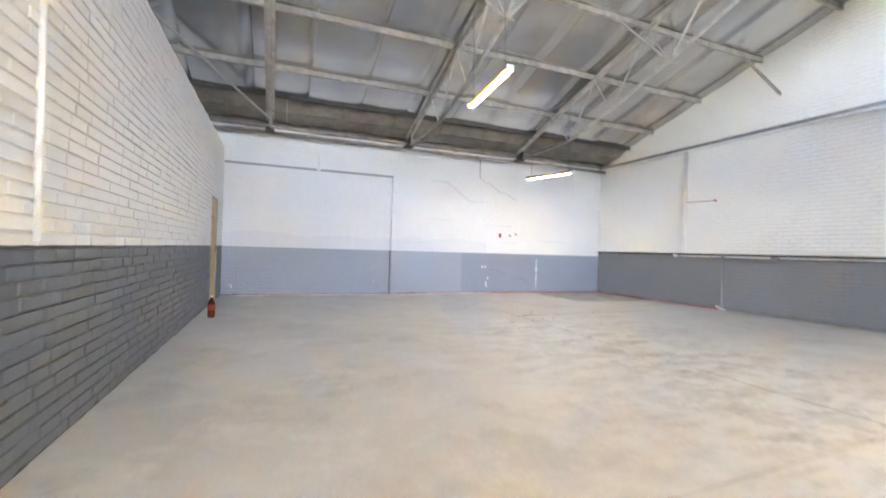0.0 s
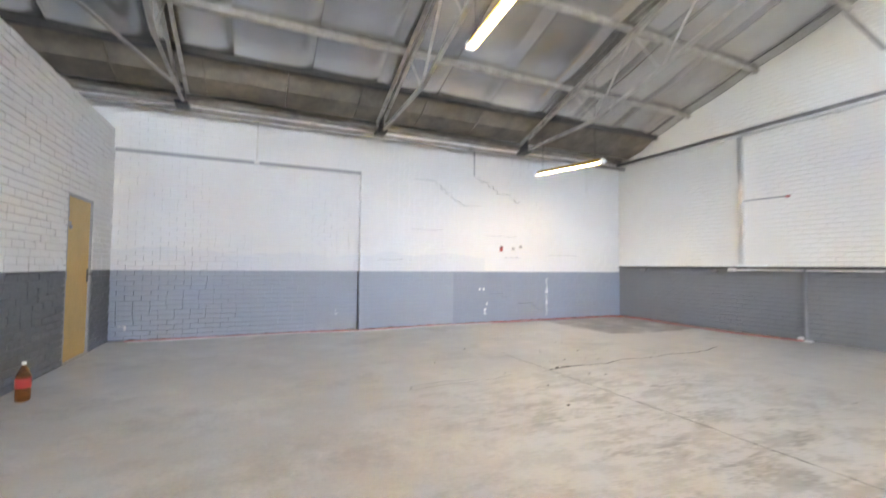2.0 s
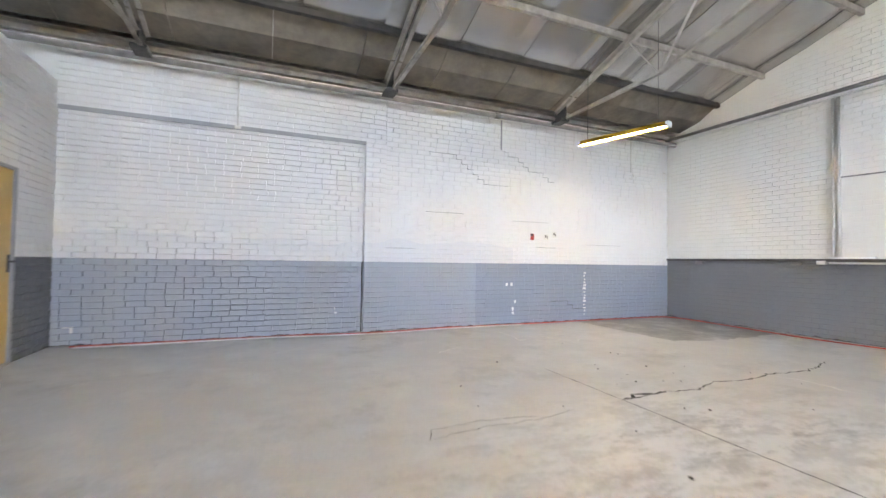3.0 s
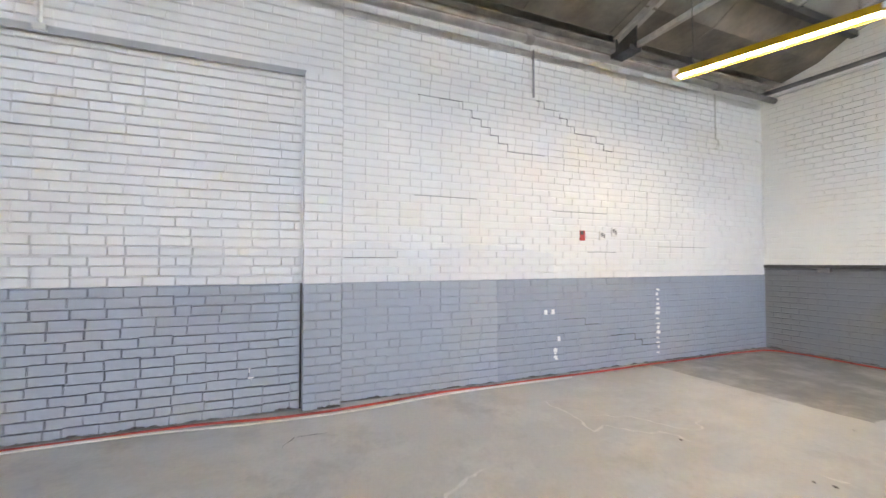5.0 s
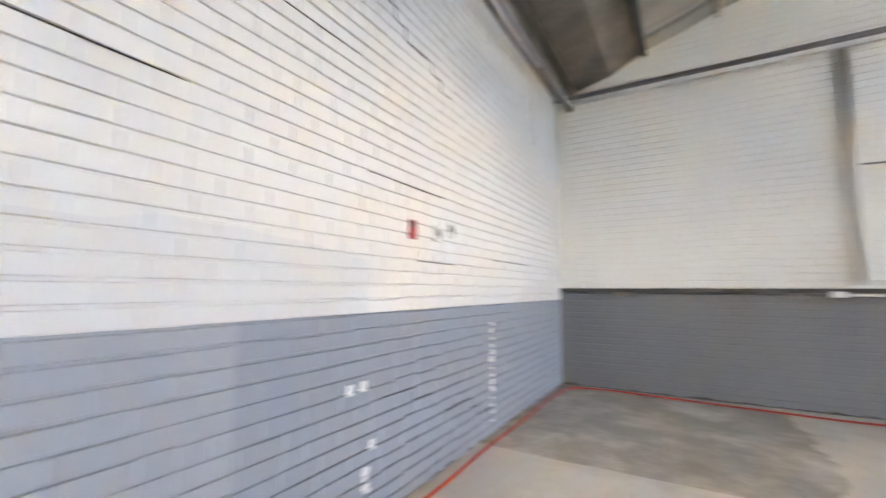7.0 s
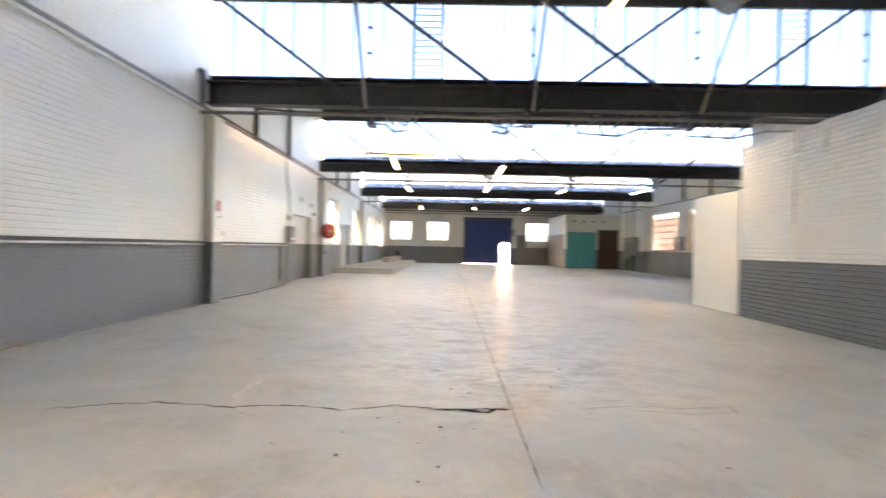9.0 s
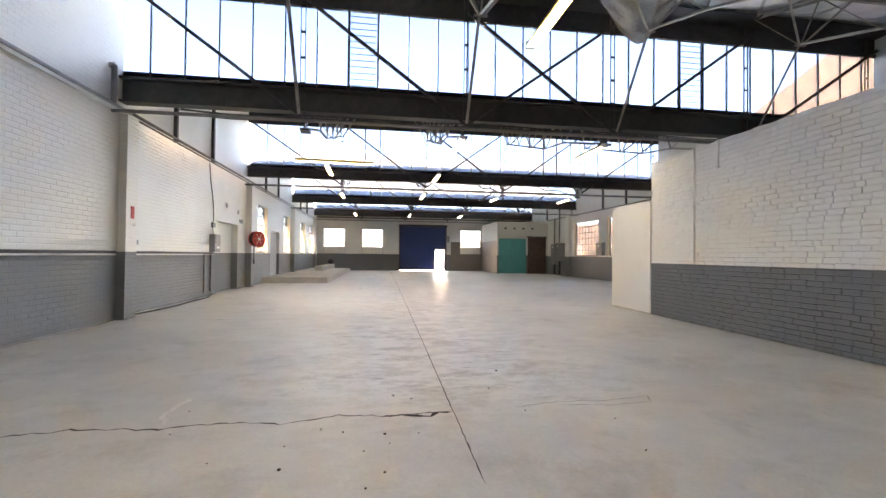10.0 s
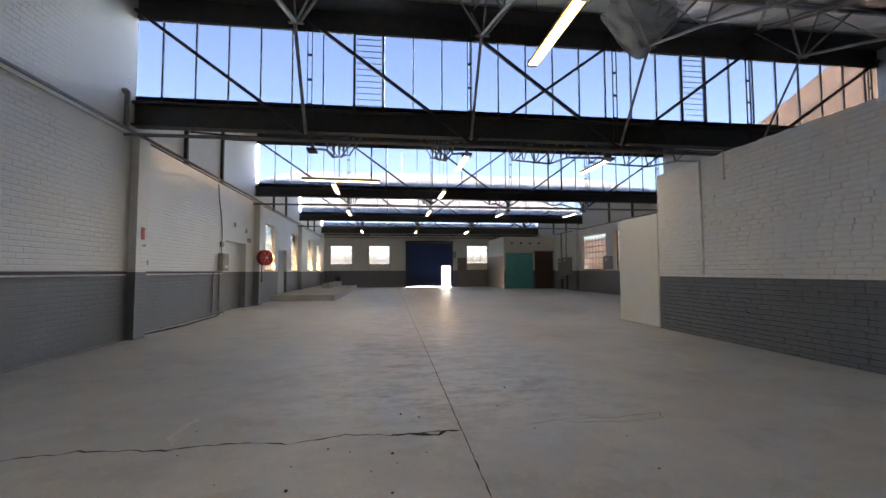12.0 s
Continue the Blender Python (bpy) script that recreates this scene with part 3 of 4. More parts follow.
# ---- lamps ----
def batten(x, y, z, turn, top, length=1.5, drop=True, tilt=0.0):
    lamp = thing("batten_light", "lit fluorescent batten with a yellowed reflector, hung on chains", "ceiling light", "fluorescent lights", at=(x, y, z))
    lamp.rotation_euler = (0, radians(tilt), radians(turn))
    h = length / 2
    piece("reflector", m_yellow, lambda bm: prism(bm, [(-0.066, -0.020), (-0.03, 0.055), (0.03, 0.055), (0.066, -0.020), (0.060, -0.020), (0.026, 0.045), (-0.026, 0.045), (-0.060, -0.020)], "X", -h, h), lamp)
    piece("tube", m_tube, lambda bm: rod(bm, (-h + 0.03, 0, -0.004), (h - 0.03, 0, -0.004), 0.014, 12), lamp, "glowing white tube", True)
    for s in (-1, 1):
        piece("end_cap", m_chip, lambda bm: box(bm, s * h - 0.025, s * h + 0.025, -0.055, 0.055, -0.03, 0.05, 0.008), lamp)
        if drop:
            piece("chain", m_dark, lambda bm: rod(bm, (s * h * 0.8, 0, 0.05), (s * h * 0.8, 0, top - z), 0.004, 6), lamp)
    return lamp


batten(4.115, -4.70, 3.65, 88, roof_z(-4.7) - 0.1, 1.39, tilt=4)
batten(7.27, -1.9, 3.03, 107, roof_z(-2.0) - 0.05, 1.36)
for x, y, z, turn, n in ((7.02, -11.8, 3.6, 3, 1.95), (7.3, -12.9, 3.6, 92, 1.45), (4.2, -9.75, 3.62, 90, 1.3), (1.1, -9.75, 3.62, 90, 1.25), (4.18, -13.5, 3.6, 90, 1.3),
                         (-1.87, -17.75, 3.6, 90, 1.25), (1.14, -18.0, 3.6, 90, 1.1), (7.4, -18.0, 3.6, 90, 1.4), (4.2, -17.7, 3.6, 90, 1.5), (7.4, -26.0, 3.6, 90, 1.4), (4.2, -26.0, 3.6, 90, 1.4), (1.1, -26.0, 3.6, 90, 1.4)):
    a, b = [(p, q) for p, q in zip(GLAZ, (*GLAZ[1:], -40)) if p > y >= q][0]
    batten(x, y, z, turn, 4.44 + (a - y) / (a - b) * (RIDGE - 4.46), n)

# ---- partition door ----
door = thing("door_1", "closed tan painted flush door in a grey steel frame", "door", kind="structure", at=(0, 0, 0))
piece("door_frame", m_frame, lambda bm: (box(bm, -0.2, 0.012, -1.69, -1.645, 0, 2.06), box(bm, -0.2, 0.012, -0.885, -0.84, 0, 2.06), box(bm, -0.2, 0.012, -1.645, -0.885, 2.015, 2.06)), door)
piece("leaf", m_door, lambda bm: box(bm, -0.045, -0.003, -1.64, -0.89, 0.02, 2.01, 0.004), door)
piece("threshold", m_slab, lambda bm: box(bm, -0.2, 0.03, -1.645, -0.885, 0.0, 0.018), door)
piece("hasp", m_frame, lambda bm: (box(bm, -0.003, 0.012, -1.66, -1.56, 1.66, 1.70), rod(bm, (0.02, -1.6, 1.655), (0.02, -1.6, 1.61), 0.016)), door, "steel hasp with a padlock")
piece("lock_plate", m_dark, lambda bm: (box(bm, -0.003, 0.006, -0.95, -0.91, 0.95, 1.13), rod(bm, (0.0, -0.93, 1.06), (0.05, -0.93, 1.06), 0.009), bar(bm, (0.05, -0.93, 1.06), (0.05, -1.04, 1.06), 0.016)), door)
for z in (0.25, 1.0, 1.75):
    piece("hinge", m_frame, lambda bm: rod(bm, (0.008, -1.645, z), (0.008, -1.645, z + 0.1), 0.009), door)

# white board that carries on the partition's line
one("white_board", m_white, lambda bm: prism(bm, [(0.0, 0.03), (0.0, 2.47), (0.04, 2.47), (0.04, 0.03)], "Y", -10.6, -9.075), "plain white painted board standing at the partition's end", "board")
one("board_foot", m_slab, lambda bm: box(bm, -0.03, 0.06, -10.6, -9.075, 0, 0.03), "thin strip under the white board", "batten")

# conduits and fixings on the partition
cd = thing("conduit", "white painted conduit down the partition to the dado", "conduit", "partition conduits")
piece("pipe", m_wpipe, lambda bm: rod(bm, (0.022, -7.79, 1.13), (0.022, -7.79, 3.29), 0.02, 12), cd, smooth=True)
for z in (1.5, 2.2, 2.9):
    piece("saddle", m_wpipe, lambda bm: box(bm, 0, 0.026, -7.82, -7.76, z, z + 0.02), cd)
cd = thing("conduit", "short white conduit drop with a round cap", "conduit", "partition conduits")
piece("pipe", m_wpipe, lambda bm: rod(bm, (0.022, -7.22, 2.84), (0.022, -7.22, 3.3), 0.016, 12), cd, smooth=True)
piece("cap", m_wpipe, lambda bm: rod(bm, (0.0, -7.22, 2.82), (0.05, -7.22, 2.82), 0.03, 12), cd)
one("wall_hook", m_wpipe, lambda bm: (bar(bm, (0.0, -5.38, 3.06), (0.012, -5.38, 2.84), 0.02, 0.01), bar(bm, (0.0, -5.38, 2.84), (0.06, -5.34, 2.84), 0.016)), "small painted bracket on the partition", "bracket")

# amber bottle by the partition
bo = thing("bottle", "amber plastic bottle with a red label, standing by the wall", "bottle", at=(0.24, -3.16, 0))
piece("body", m_amber, lambda bm: lathe(bm, [(0.03, 0.0), (0.05, 0.008), (0.053, 0.05), (0.051, 0.12), (0.053, 0.2), (0.048, 0.235), (0.03, 0.275), (0.015, 0.305), (0.014, 0.325)], (0, 0, 0)), bo, smooth=True)
piece("label", m_red, lambda bm: lathe(bm, [(0.0535, 0.12), (0.0545, 0.122), (0.0545, 0.2), (0.0535, 0.202)], (0, 0, 0)), bo, "red paper label", True)
piece("cap", m_chip, lambda bm: lathe(bm, [(0.0165, 0.315), (0.0165, 0.338), (0.014, 0.342)], (0, 0, 0)), bo, "white screw cap")

# ---- back wall fittings ----
def plate(name, x, z, w, h, material, label, cat):
    return one(name, material, lambda bm: box(bm, x - w / 2, x + w / 2, -0.022, 0.0, z - h / 2, z + h / 2, 0.003), label, cat)


sg = plate("wall_sign", 7.02, 1.605, 0.075, 0.12, m_red, "small red and dark sign plate on the brick wall", "sign")
piece("dark_band", m_dark, lambda bm: box(bm, 6.985, 7.03, -0.026, -0.0225, 1.615, 1.66), sg)
for x, z, w in ((7.33, 1.61, 0.1), (7.52, 1.66, 0.09)):
    sw = plate("switch_plate", x, z, w, 0.11, m_wpipe, "grey-white switch plate with dark scuffs", "switch")
    piece("rocker", m_pipe, lambda bm: box(bm, x - 0.03, x, -0.03, -0.0225, z - 0.01, z + 0.035), sw)
    piece("rocker", m_pipe, lambda bm: box(bm, x + 0.01, x + 0.03, -0.028, -0.0225, z - 0.03, z + 0.02), sw)
for x, z, w, h in ((6.48, 0.72, 0.04, 0.055), (6.58, 0.722, 0.04, 0.055), (6.66, 0.41, 0.035, 0.055)):
    plate("plaster_chip", x, z, w, h, m_chip, "white filled patch on the grey dado", "patch")
plate("socket", 0.19, 0.2, 0.11, 0.075, m_wpipe, "white painted wall socket near the corner", "socket")


def scrape(bm, x, zs, seed):
    rng = random.Random(seed)
    for z in zs:
        w = rng.uniform(0.015, 0.045)
        h = rng.uniform(0.008, 0.05)
        o = rng.uniform(-0.012, 0.012)
        prism(bm, [(x + o - w, z), (x + o - w * 0.4, z + h), (x + o + w, z + h * rng.uniform(0.5, 1.1)), (x + o + w * 0.7, z - 0.01)], "Y", -0.0165, -0.004)


one("paint_streak", m_chip, lambda bm: scrape(bm, 8.25, [0.12 + 0.062 * i for i in range(14)], 4), "column of white paint scrapes on the dado", "paint scrape", kind="stuff")
one("paint_streak", m_chip, lambda bm: scrape(bm, 6.62, [0.18, 0.2, 0.24, 0.27], 7), "white paint scrapes low on the dado", "paint scrape", kind="stuff")
one("paint_streak", m_chip, lambda bm: scrape(bm, 3.45, [0.30, 0.34, 0.36], 9), "white paint scrapes low on the dado", "paint scrape", kind="stuff")
hg = one("conduit_drop", m_frame, lambda bm: rod(bm, (6.33, -0.025, 3.16), (6.33, -0.025, 3.7), 0.013), "thin conduit hanging from the eaves pipe", "conduit")
hk = thing("cable_hook", "thin cable drop ending in a hook on the wall", "cable")
piece("cable", m_wpipe, lambda bm: rod(bm, (9.46, -0.02, 3.05), (9.46, -0.02, 3.7), 0.010), hk)
piece("hook", m_wpipe, lambda bm: [rod(bm, (9.46 + 0.07 * math.sin(a), -0.02, 2.98 + 0.07 * math.cos(a)), (9.46 + 0.07 * math.sin(a + 0.42), -0.02, 2.98 + 0.07 * math.cos(a + 0.42)), 0.008, 6) for a in [0.4 * i for i in range(9)]], hk)
one("corner_cable", m_wpipe, lambda bm: (rod(bm, (W - 0.03, -0.03, 1.4), (W - 0.03, -0.03, 3.1), 0.012), rod(bm, (W - 0.03, -0.03, 3.1), (W - 0.16, -0.03, 3.12), 0.012)), "thin painted cable in the room corner", "cable")


def tube_along(name, pts, r, material, label, category, group=""):
    cu = bpy.data.curves.new(name, "CURVE")
    cu.dimensions, cu.bevel_depth, cu.bevel_resolution, cu.resolution_u = "3D", r, 3, 6
    sp = cu.splines.new("BEZIER")
    sp.bezier_points.add(len(pts) - 1)
    for bp, p in zip(sp.bezier_points, pts):
        bp.co, bp.handle_left_type, bp.handle_right_type = p, "AUTO", "AUTO"
    cu.materials.append(material)
    dg = new("curve_tmp", cu)
    me = bpy.data.meshes.new_from_object(dg.evaluated_get(bpy.context.evaluated_depsgraph_get()))
    bpy.data.objects.remove(dg)
    ob = new(name, me)
    return tagged(ob, label, category, group)


rng = random.Random(5)
tube_along("red_hose", [(0.25 + 0.7 * i, -0.10 - (0.09 if 3.3 < 0.25 + 0.7 * i < 4.8 else 0) - 0.03 * rng.random(), 0.013) for i in range(14)] + [(10.0, -0.13, 0.011), (10.3, -0.2, 0.011), (10.4, -0.45, 0.011), (10.38, -1.1, 0.011), (10.32, -1.9, 0.011), (10.27, -2.8, 0.011), (10.36, -3.6, 0.011), (10.45, -4.1, 0.011)], 0.011, m_hose, "faded red hose lying along the foot of the walls", "hose")
tube_along("grey_cable", [(0.3 + 0.8 * i, -0.155 - (0.09 if 3.3 < 0.3 + 0.8 * i < 4.8 else 0) - 0.03 * rng.random(), 0.009) for i in range(9)], 0.009, m_wpipe, "pale cable lying along the foot of the wall", "cable")
tube_along("floor_pipe", [(W - 0.06, -4.1 - 0.66 * i, 0.02) for i in range(8)], 0.016, m_pipe, "dark pipe along the foot of the side wall", "pipe")

for cy, cz, cr_, seed in CABLES:
    rng = random.Random(seed)
    tube_along("girder_cable", [(-5.5 + 1.07 * i, cy, cz - 0.05 * (i % 3 == 1) - 0.05 * rng.random()) for i in range(15)], cr_, m_dark, "dark cable slung loosely under the girder", "cable", "girder cables")

# ---- side wall fittings ----
led = thing("wall_ledge", "grey ledge and conduits running along the side wall", "ledge")
piece("ledge", m_hall, lambda bm: box(bm, W - 0.05, W, -9.0, 0.0, 3.745, 3.80), led)
piece("pipe", m_pipe, lambda bm: rod(bm, (W - 0.05, 0.0, 3.83), (W - 0.05, -9.3, 3.83), 0.032, 12), led, smooth=True)
piece("conduit", m_pipe, lambda bm: rod(bm, (W - 0.02, -9.3, 3.86), (W2 - 0.03, YE, 3.83), 0.03, 12), led, smooth=True)
piece("conduit", m_pipe, lambda bm: rod(bm, (W - 0.03, -9.3, 3.78), (W2 - 0.03, YE, 3.72), 0.02, 12), led, smooth=True)
piece("stand_pipe", m_pipe, lambda bm: rod(bm, (W - 0.07, -8.75, 3.83), (W - 0.07, -8.75, 4.5), 0.045, 12), led, smooth=True)
piece("elbow", m_pipe, lambda bm: rod(bm, (W - 0.07, -8.75, 4.5), (W - 0.0, -8.75, 4.5), 0.05, 12), led)
for i, a in enumerate(GLAZ[:3]):
    for f in (0.3, 0.58):
        y = a + f * (GLAZ[i + 1] - a)
        one("wall_post", m_dark, lambda bm: box(bm, W2 - 0.08, W2, y - 0.04, y + 0.04, 3.86, 4.42 + f * 2.3), "dark steel post on the upper wall", "post", "upper wall posts")
        one("wall_post", m_dark, lambda bm: box(bm, XL, XL + 0.08, y - 0.04, y + 0.04, 3.80, 4.42 + f * 2.3), "dark steel post on the upper wall", "post", "upper wall posts")
rail = thing("wall_rail", "dark trunking along the top of the grey dado", "trunking")
piece("trunking", m_dark, lambda bm: box(bm, W - 0.045, W, -8.95, -0.02, 1.205, 1.25, 0.004), rail)
piece("pipe", m_wpipe, lambda bm: rod(bm, (W - 0.03, -2.9, 1.185), (W - 0.03, -8.95, 1.185), 0.015), rail)
for y in (-0.75, -2.45, -5.05):
    piece("junction_box", m_pipe, lambda bm: box(bm, W - 0.06, W, y - 0.09, y + 0.05, 1.145, 1.205, 0.006), rail)
piece("white_spout", m_chip, lambda bm: (box(bm, W - 0.07, W, -2.87, -2.75, 1.16, 1.22, 0.006), box(bm, W - 0.06, W, -3.45, -2.9, 1.255, 1.28)), rail, "white plastic outlet")
vp = thing("conduit", "double cream conduit down the side wall", "conduit", "side wall conduits")
for y, r in ((-2.96, 0.018), (-3.03, 0.024)):
    piece("pipe", m_wpipe, lambda bm: rod(bm, (W - 0.025, y, 1.26), (W - 0.025, y, 3.76), r, 12), vp, smooth=True)
piece("branch", m_pipe, lambda bm: rod(bm, (W - 0.02, -3.03, 2.50), (W - 0.02, -3.77, 2.48), 0.010), vp)
piece("branch_end", m_hose, lambda bm: rod(bm, (W - 0.06, -3.78, 2.48), (W, -3.78, 2.48), 0.022), vp)
vp = thing("conduit", "grey painted pipe from the floor to the trunking", "conduit", "side wall conduits")
piece("pipe", m_greybox, lambda bm: rod(bm, (W - 0.03, -4.0, 0.0), (W - 0.03, -4.0, 1.2), 0.024, 12), vp, smooth=True)
piece("foot", m_chip, lambda bm: (box(bm, W - 0.06, W, -3.95, -3.88, 0.0, 0.07, 0.01), box(bm, W - 0.13, W - 0.03, -4.12, -4.0, 0, 0.03, 0.006)), vp, "white plaster lump")

# hall side wall
hall_rail = thing("wall_rail", "dark trunking along the hall's grey dado", "trunking")
piece("trunking", m_dark, lambda bm: box(bm, W2 - 0.045, W2, -13.9, -9.42, 1.205, 1.25, 0.004), hall_rail)
piece("pipe", m_wpipe, lambda bm: rod(bm, (W2 - 0.03, -9.42, 1.185), (W2 - 0.03, -13.9, 1.185), 0.015), hall_rail)
for y in (-9.55, -13.3, -13.75):
    piece("drop", m_pipe, lambda bm: rod(bm, (W2 - 0.03, y, 0.12 if y < -13 else 0.35), (W2 - 0.03, y, 1.21), 0.022), hall_rail)
tube_along("loose_cable", [(10.6, -9.5, 0.015), (10.45, -10.8, 0.015), (10.5, -12.2, 0.015), (10.55, -13.2, 0.015), (10.68, -13.75, 0.06)], 0.015, m_black, "black cable lying along the wall", "cable")
ex = one("wall_sign", m_red, lambda bm: box(bm, W - 0.152, W - 0.14, -9.29, -9.19, 1.85, 2.08, 0.003), "small red fire sign on the pilaster", "sign")
one("wall_hook", m_wpipe, lambda bm: (rod(bm, (W - 0.19, -9.24, 1.72), (W - 0.14, -9.24, 1.75), 0.012), rod(bm, (W - 0.19, -9.24, 1.72), (W - 0.2, -9.24, 1.77), 0.012)), "small white hook below the red sign", "hook")
hc = thing("conduit", "grey conduit with a switch on the hall wall", "conduit", "side wall conduits")
piece("pipe", m_greybox, lambda bm: (rod(bm, (W2 - 0.02, -9.95, 1.45), (W2 - 0.02, -9.95, 3.2), 0.016), rod(bm, (W2 - 0.02, -9.95, 3.2), (W2 - 0.02, -9.75, 3.45), 0.016), rod(bm, (W2 - 0.02, -9.75, 3.45), (W2 - 0.02, -9.75, 3.8), 0.016)), hc)
piece("switch", m_greybox, lambda bm: box(bm, W2 - 0.06, W2, -10.02, -9.88, 1.38, 1.48, 0.006), hc)
tube_along("wall_cable", [(W2 - 0.012, -13.6, 3.8), (W2 - 0.012, -13.7, 3.3), (W2 - 0.012, -13.85, 2.9), (W2 - 0.012, -13.95, 2.3), (W2 - 0.012, -13.9, 2.0), (W2 - 0.012, -13.95, 1.75)], 0.012, m_pipe, "loose cable down the hall wall", "cable")
sb = thing("switch_box", "grey metal isolator box on the hall wall", "switch box")
piece("body", m_greybox, lambda bm: box(bm, W2 - 0.16, W2, -14.1, -13.68, 1.26, 1.78, 0.012), sb)
piece("lid", m_pipe, lambda bm: box(bm, W2 - 0.175, W2 - 0.16, -14.07, -13.71, 1.5, 1.75, 0.006), sb)
piece("dial", m_chip, lambda bm: box(bm, W2 - 0.18, W2 - 0.16, -13.98, -13.8, 1.36, 1.42), sb)
jb = one("junction_box", m_greybox, lambda bm: box(bm, W2 - 0.06, W2, -13.98, -13.8, 1.98, 2.12, 0.006), "small grey junction box", "junction box")
for y, z in ((-15.0, 2.75), (-16.1, 2.65), (-16.3, 2.35), (-16.5, 2.35)):
    one("wall_plate", m_greybox, lambda bm: box(bm, W2 - 0.02, W2, y - 0.07, y + 0.07, z - 0.07, z + 0.07, 0.004), "small grey vent plate on the wall", "vent plate", "vent plates")
hr = thing("hose_reel", "red fire hose reel on a wall bracket", "hose reel")
hx, hy, hz = W - 0.22, -16.82, 1.75
ax = Vector((-0.80, 0.60, 0.0))
reel = Vector((hx, hy, hz))


def ring(bm, d, r, tube, n=24):
    """A hoop round the reel's axle, d along it."""
    side = Vector((0.6, 0.8, 0.0))
    pts = [reel + ax * d + side * (r * math.cos(k * math.tau / n)) + Vector((0, 0, r * math.sin(k * math.tau / n))) for k in range(n)]
    for k in range(n):
        rod(bm, pts[k], pts[(k + 1) % n], tube, 6)


piece("drum_side", m_red, lambda bm: rod(bm, reel + ax * 0.10, reel + ax * 0.112, 0.27, 28), hr, "red painted disc")
piece("drum_side", m_red, lambda bm: rod(bm, reel - ax * 0.10, reel - ax * 0.088, 0.27, 28), hr, "red painted disc")
piece("rim", m_red, lambda bm: ring(bm, 0.106, 0.27, 0.014), hr)
piece("rim", m_red, lambda bm: ring(bm, -0.094, 0.27, 0.014), hr)
for d in (-0.065, -0.032, 0.0, 0.032, 0.065):
    piece("hose_turn", m_black, lambda bm: (ring(bm, d, 0.24, 0.019), ring(bm, d, 0.20, 0.019)), hr, "black rubber hose")
piece("hub", m_chip, lambda bm: rod(bm, reel - ax * 0.13, reel + ax * 0.135, 0.05, 16), hr)
for k in range(6):
    a = k * math.tau / 6
    piece("spoke", m_chip, lambda bm: bar(bm, reel + ax * 0.116, reel + ax * 0.116 + Vector((0.6, 0.8, 0.0)) * (0.22 * math.cos(a)) + Vector((0, 0, 0.22 * math.sin(a))), 0.02, 0.006), hr)
piece("bracket", m_dark, lambda bm: (bar(bm, reel - ax * 0.12, (W, -16.98, hz), 0.05), box(bm, W - 0.012, W, -17.06, -16.94, hz - 0.15, hz + 0.15)), hr)
piece("nozzle", m_black, lambda bm: (rod(bm, (hx + 0.1, hy - 0.02, hz - 0.22), (hx + 0.1, hy - 0.02, 0.95), 0.018), rod(bm, (hx + 0.1, hy - 0.02, 1.0), (hx + 0.1, hy - 0.02, 0.85), 0.03)), hr)
d2 = thing("door_2", "dark closed door in the hall side wall", "door", kind="structure")
piece("leaf", m_frame, lambda bm: box(bm, W2 + 0.1, W2 + 0.15, -21.95, -20.45, 0.0, 2.2, 0.005), d2)


# ---- windows ----
def window(name, axis, d, u0, u1, z0, z1, nu, nz, label, inward, shade=0.0):
    w = thing(name, label, "window", kind="structure")
    pos = (lambda u, z, o: (d + o, u, z)) if axis == "X" else (lambda u, z, o: (u, d + o, z))

    def slab(bm, a, b, c, e, t0, t1):
        p, q = pos(a, c, t0), pos(b, e, t1)
        box(bm, min(p[0], q[0]), max(p[0], q[0]), min(p[1], q[1]), max(p[1], q[1]), c, e)
    piece("window_frame", m_dark, lambda bm: (slab(bm, u0, u0 + 0.04, z0, z1, -0.03, 0.03), slab(bm, u1 - 0.04, u1, z0, z1, -0.03, 0.03), slab(bm, u0, u1, z0, z0 + 0.04, -0.03, 0.03), slab(bm, u0, u1, z1 - 0.04, z1, -0.03, 0.03)), w)
    for i in range(1, nu):
        u = u0 + (u1 - u0) * i / nu
        piece("glazing_bar", m_dark, lambda bm: slab(bm, u - 0.014, u + 0.014, z0, z1, -0.02, 0.02), w)
    for i in range(1, nz):
        z = z0 + (z1 - z0) * i / nz
        piece("glazing_bar", m_dark, lambda bm: slab(bm, u0, u1, z - 0.014, z + 0.014, -0.018, 0.018), w)
    g = piece("pane", m_glass, lambda bm: slab(bm, u0 + 0.02, u1 - 0.02, z0 + 0.02, z1 - 0.02, -0.003, 0.003), w)
    g.visible_shadow = False
    if shade:
        piece("lower_panel", m_end, lambda bm: slab(bm, u0 + 0.02, u1 - 0.02, z0 + 0.01, z0 + shade, 0.022, 0.04), w, "painted-over lower panes")
        for i in range(1, 9):
            u = u0 + (u1 - u0) * i / 9
            piece("bar", m_dark, lambda bm: slab(bm, u - 0.008, u + 0.008, z0 + shade, z0 + shade + 0.55, 0.05, 0.066), w)
    return w


for i, (a, b, c, e) in enumerate(win_e):
    window("window_%d" % (5 + i), "X", W2 + 0.17, a, b, c, e, 4, 5, "steel window with small panes in a deep reveal", -1)
    # lining slabs whose warm colour stands for sun on the reveal
    one("window_reveal", m_sunlit_reveal, lambda bm: (box(bm, W2 + 0.002, W2 + 0.14, a, a + 0.012, c, e), box(bm, W2 + 0.002, W2 + 0.14, b - 0.012, b, c, e), box(bm, W2 + 0.002, W2 + 0.14, a, b, c, c + 0.012)), "window reveal lining, coloured warm cream as if sunlit", "reveal", "window reveals", "structure")
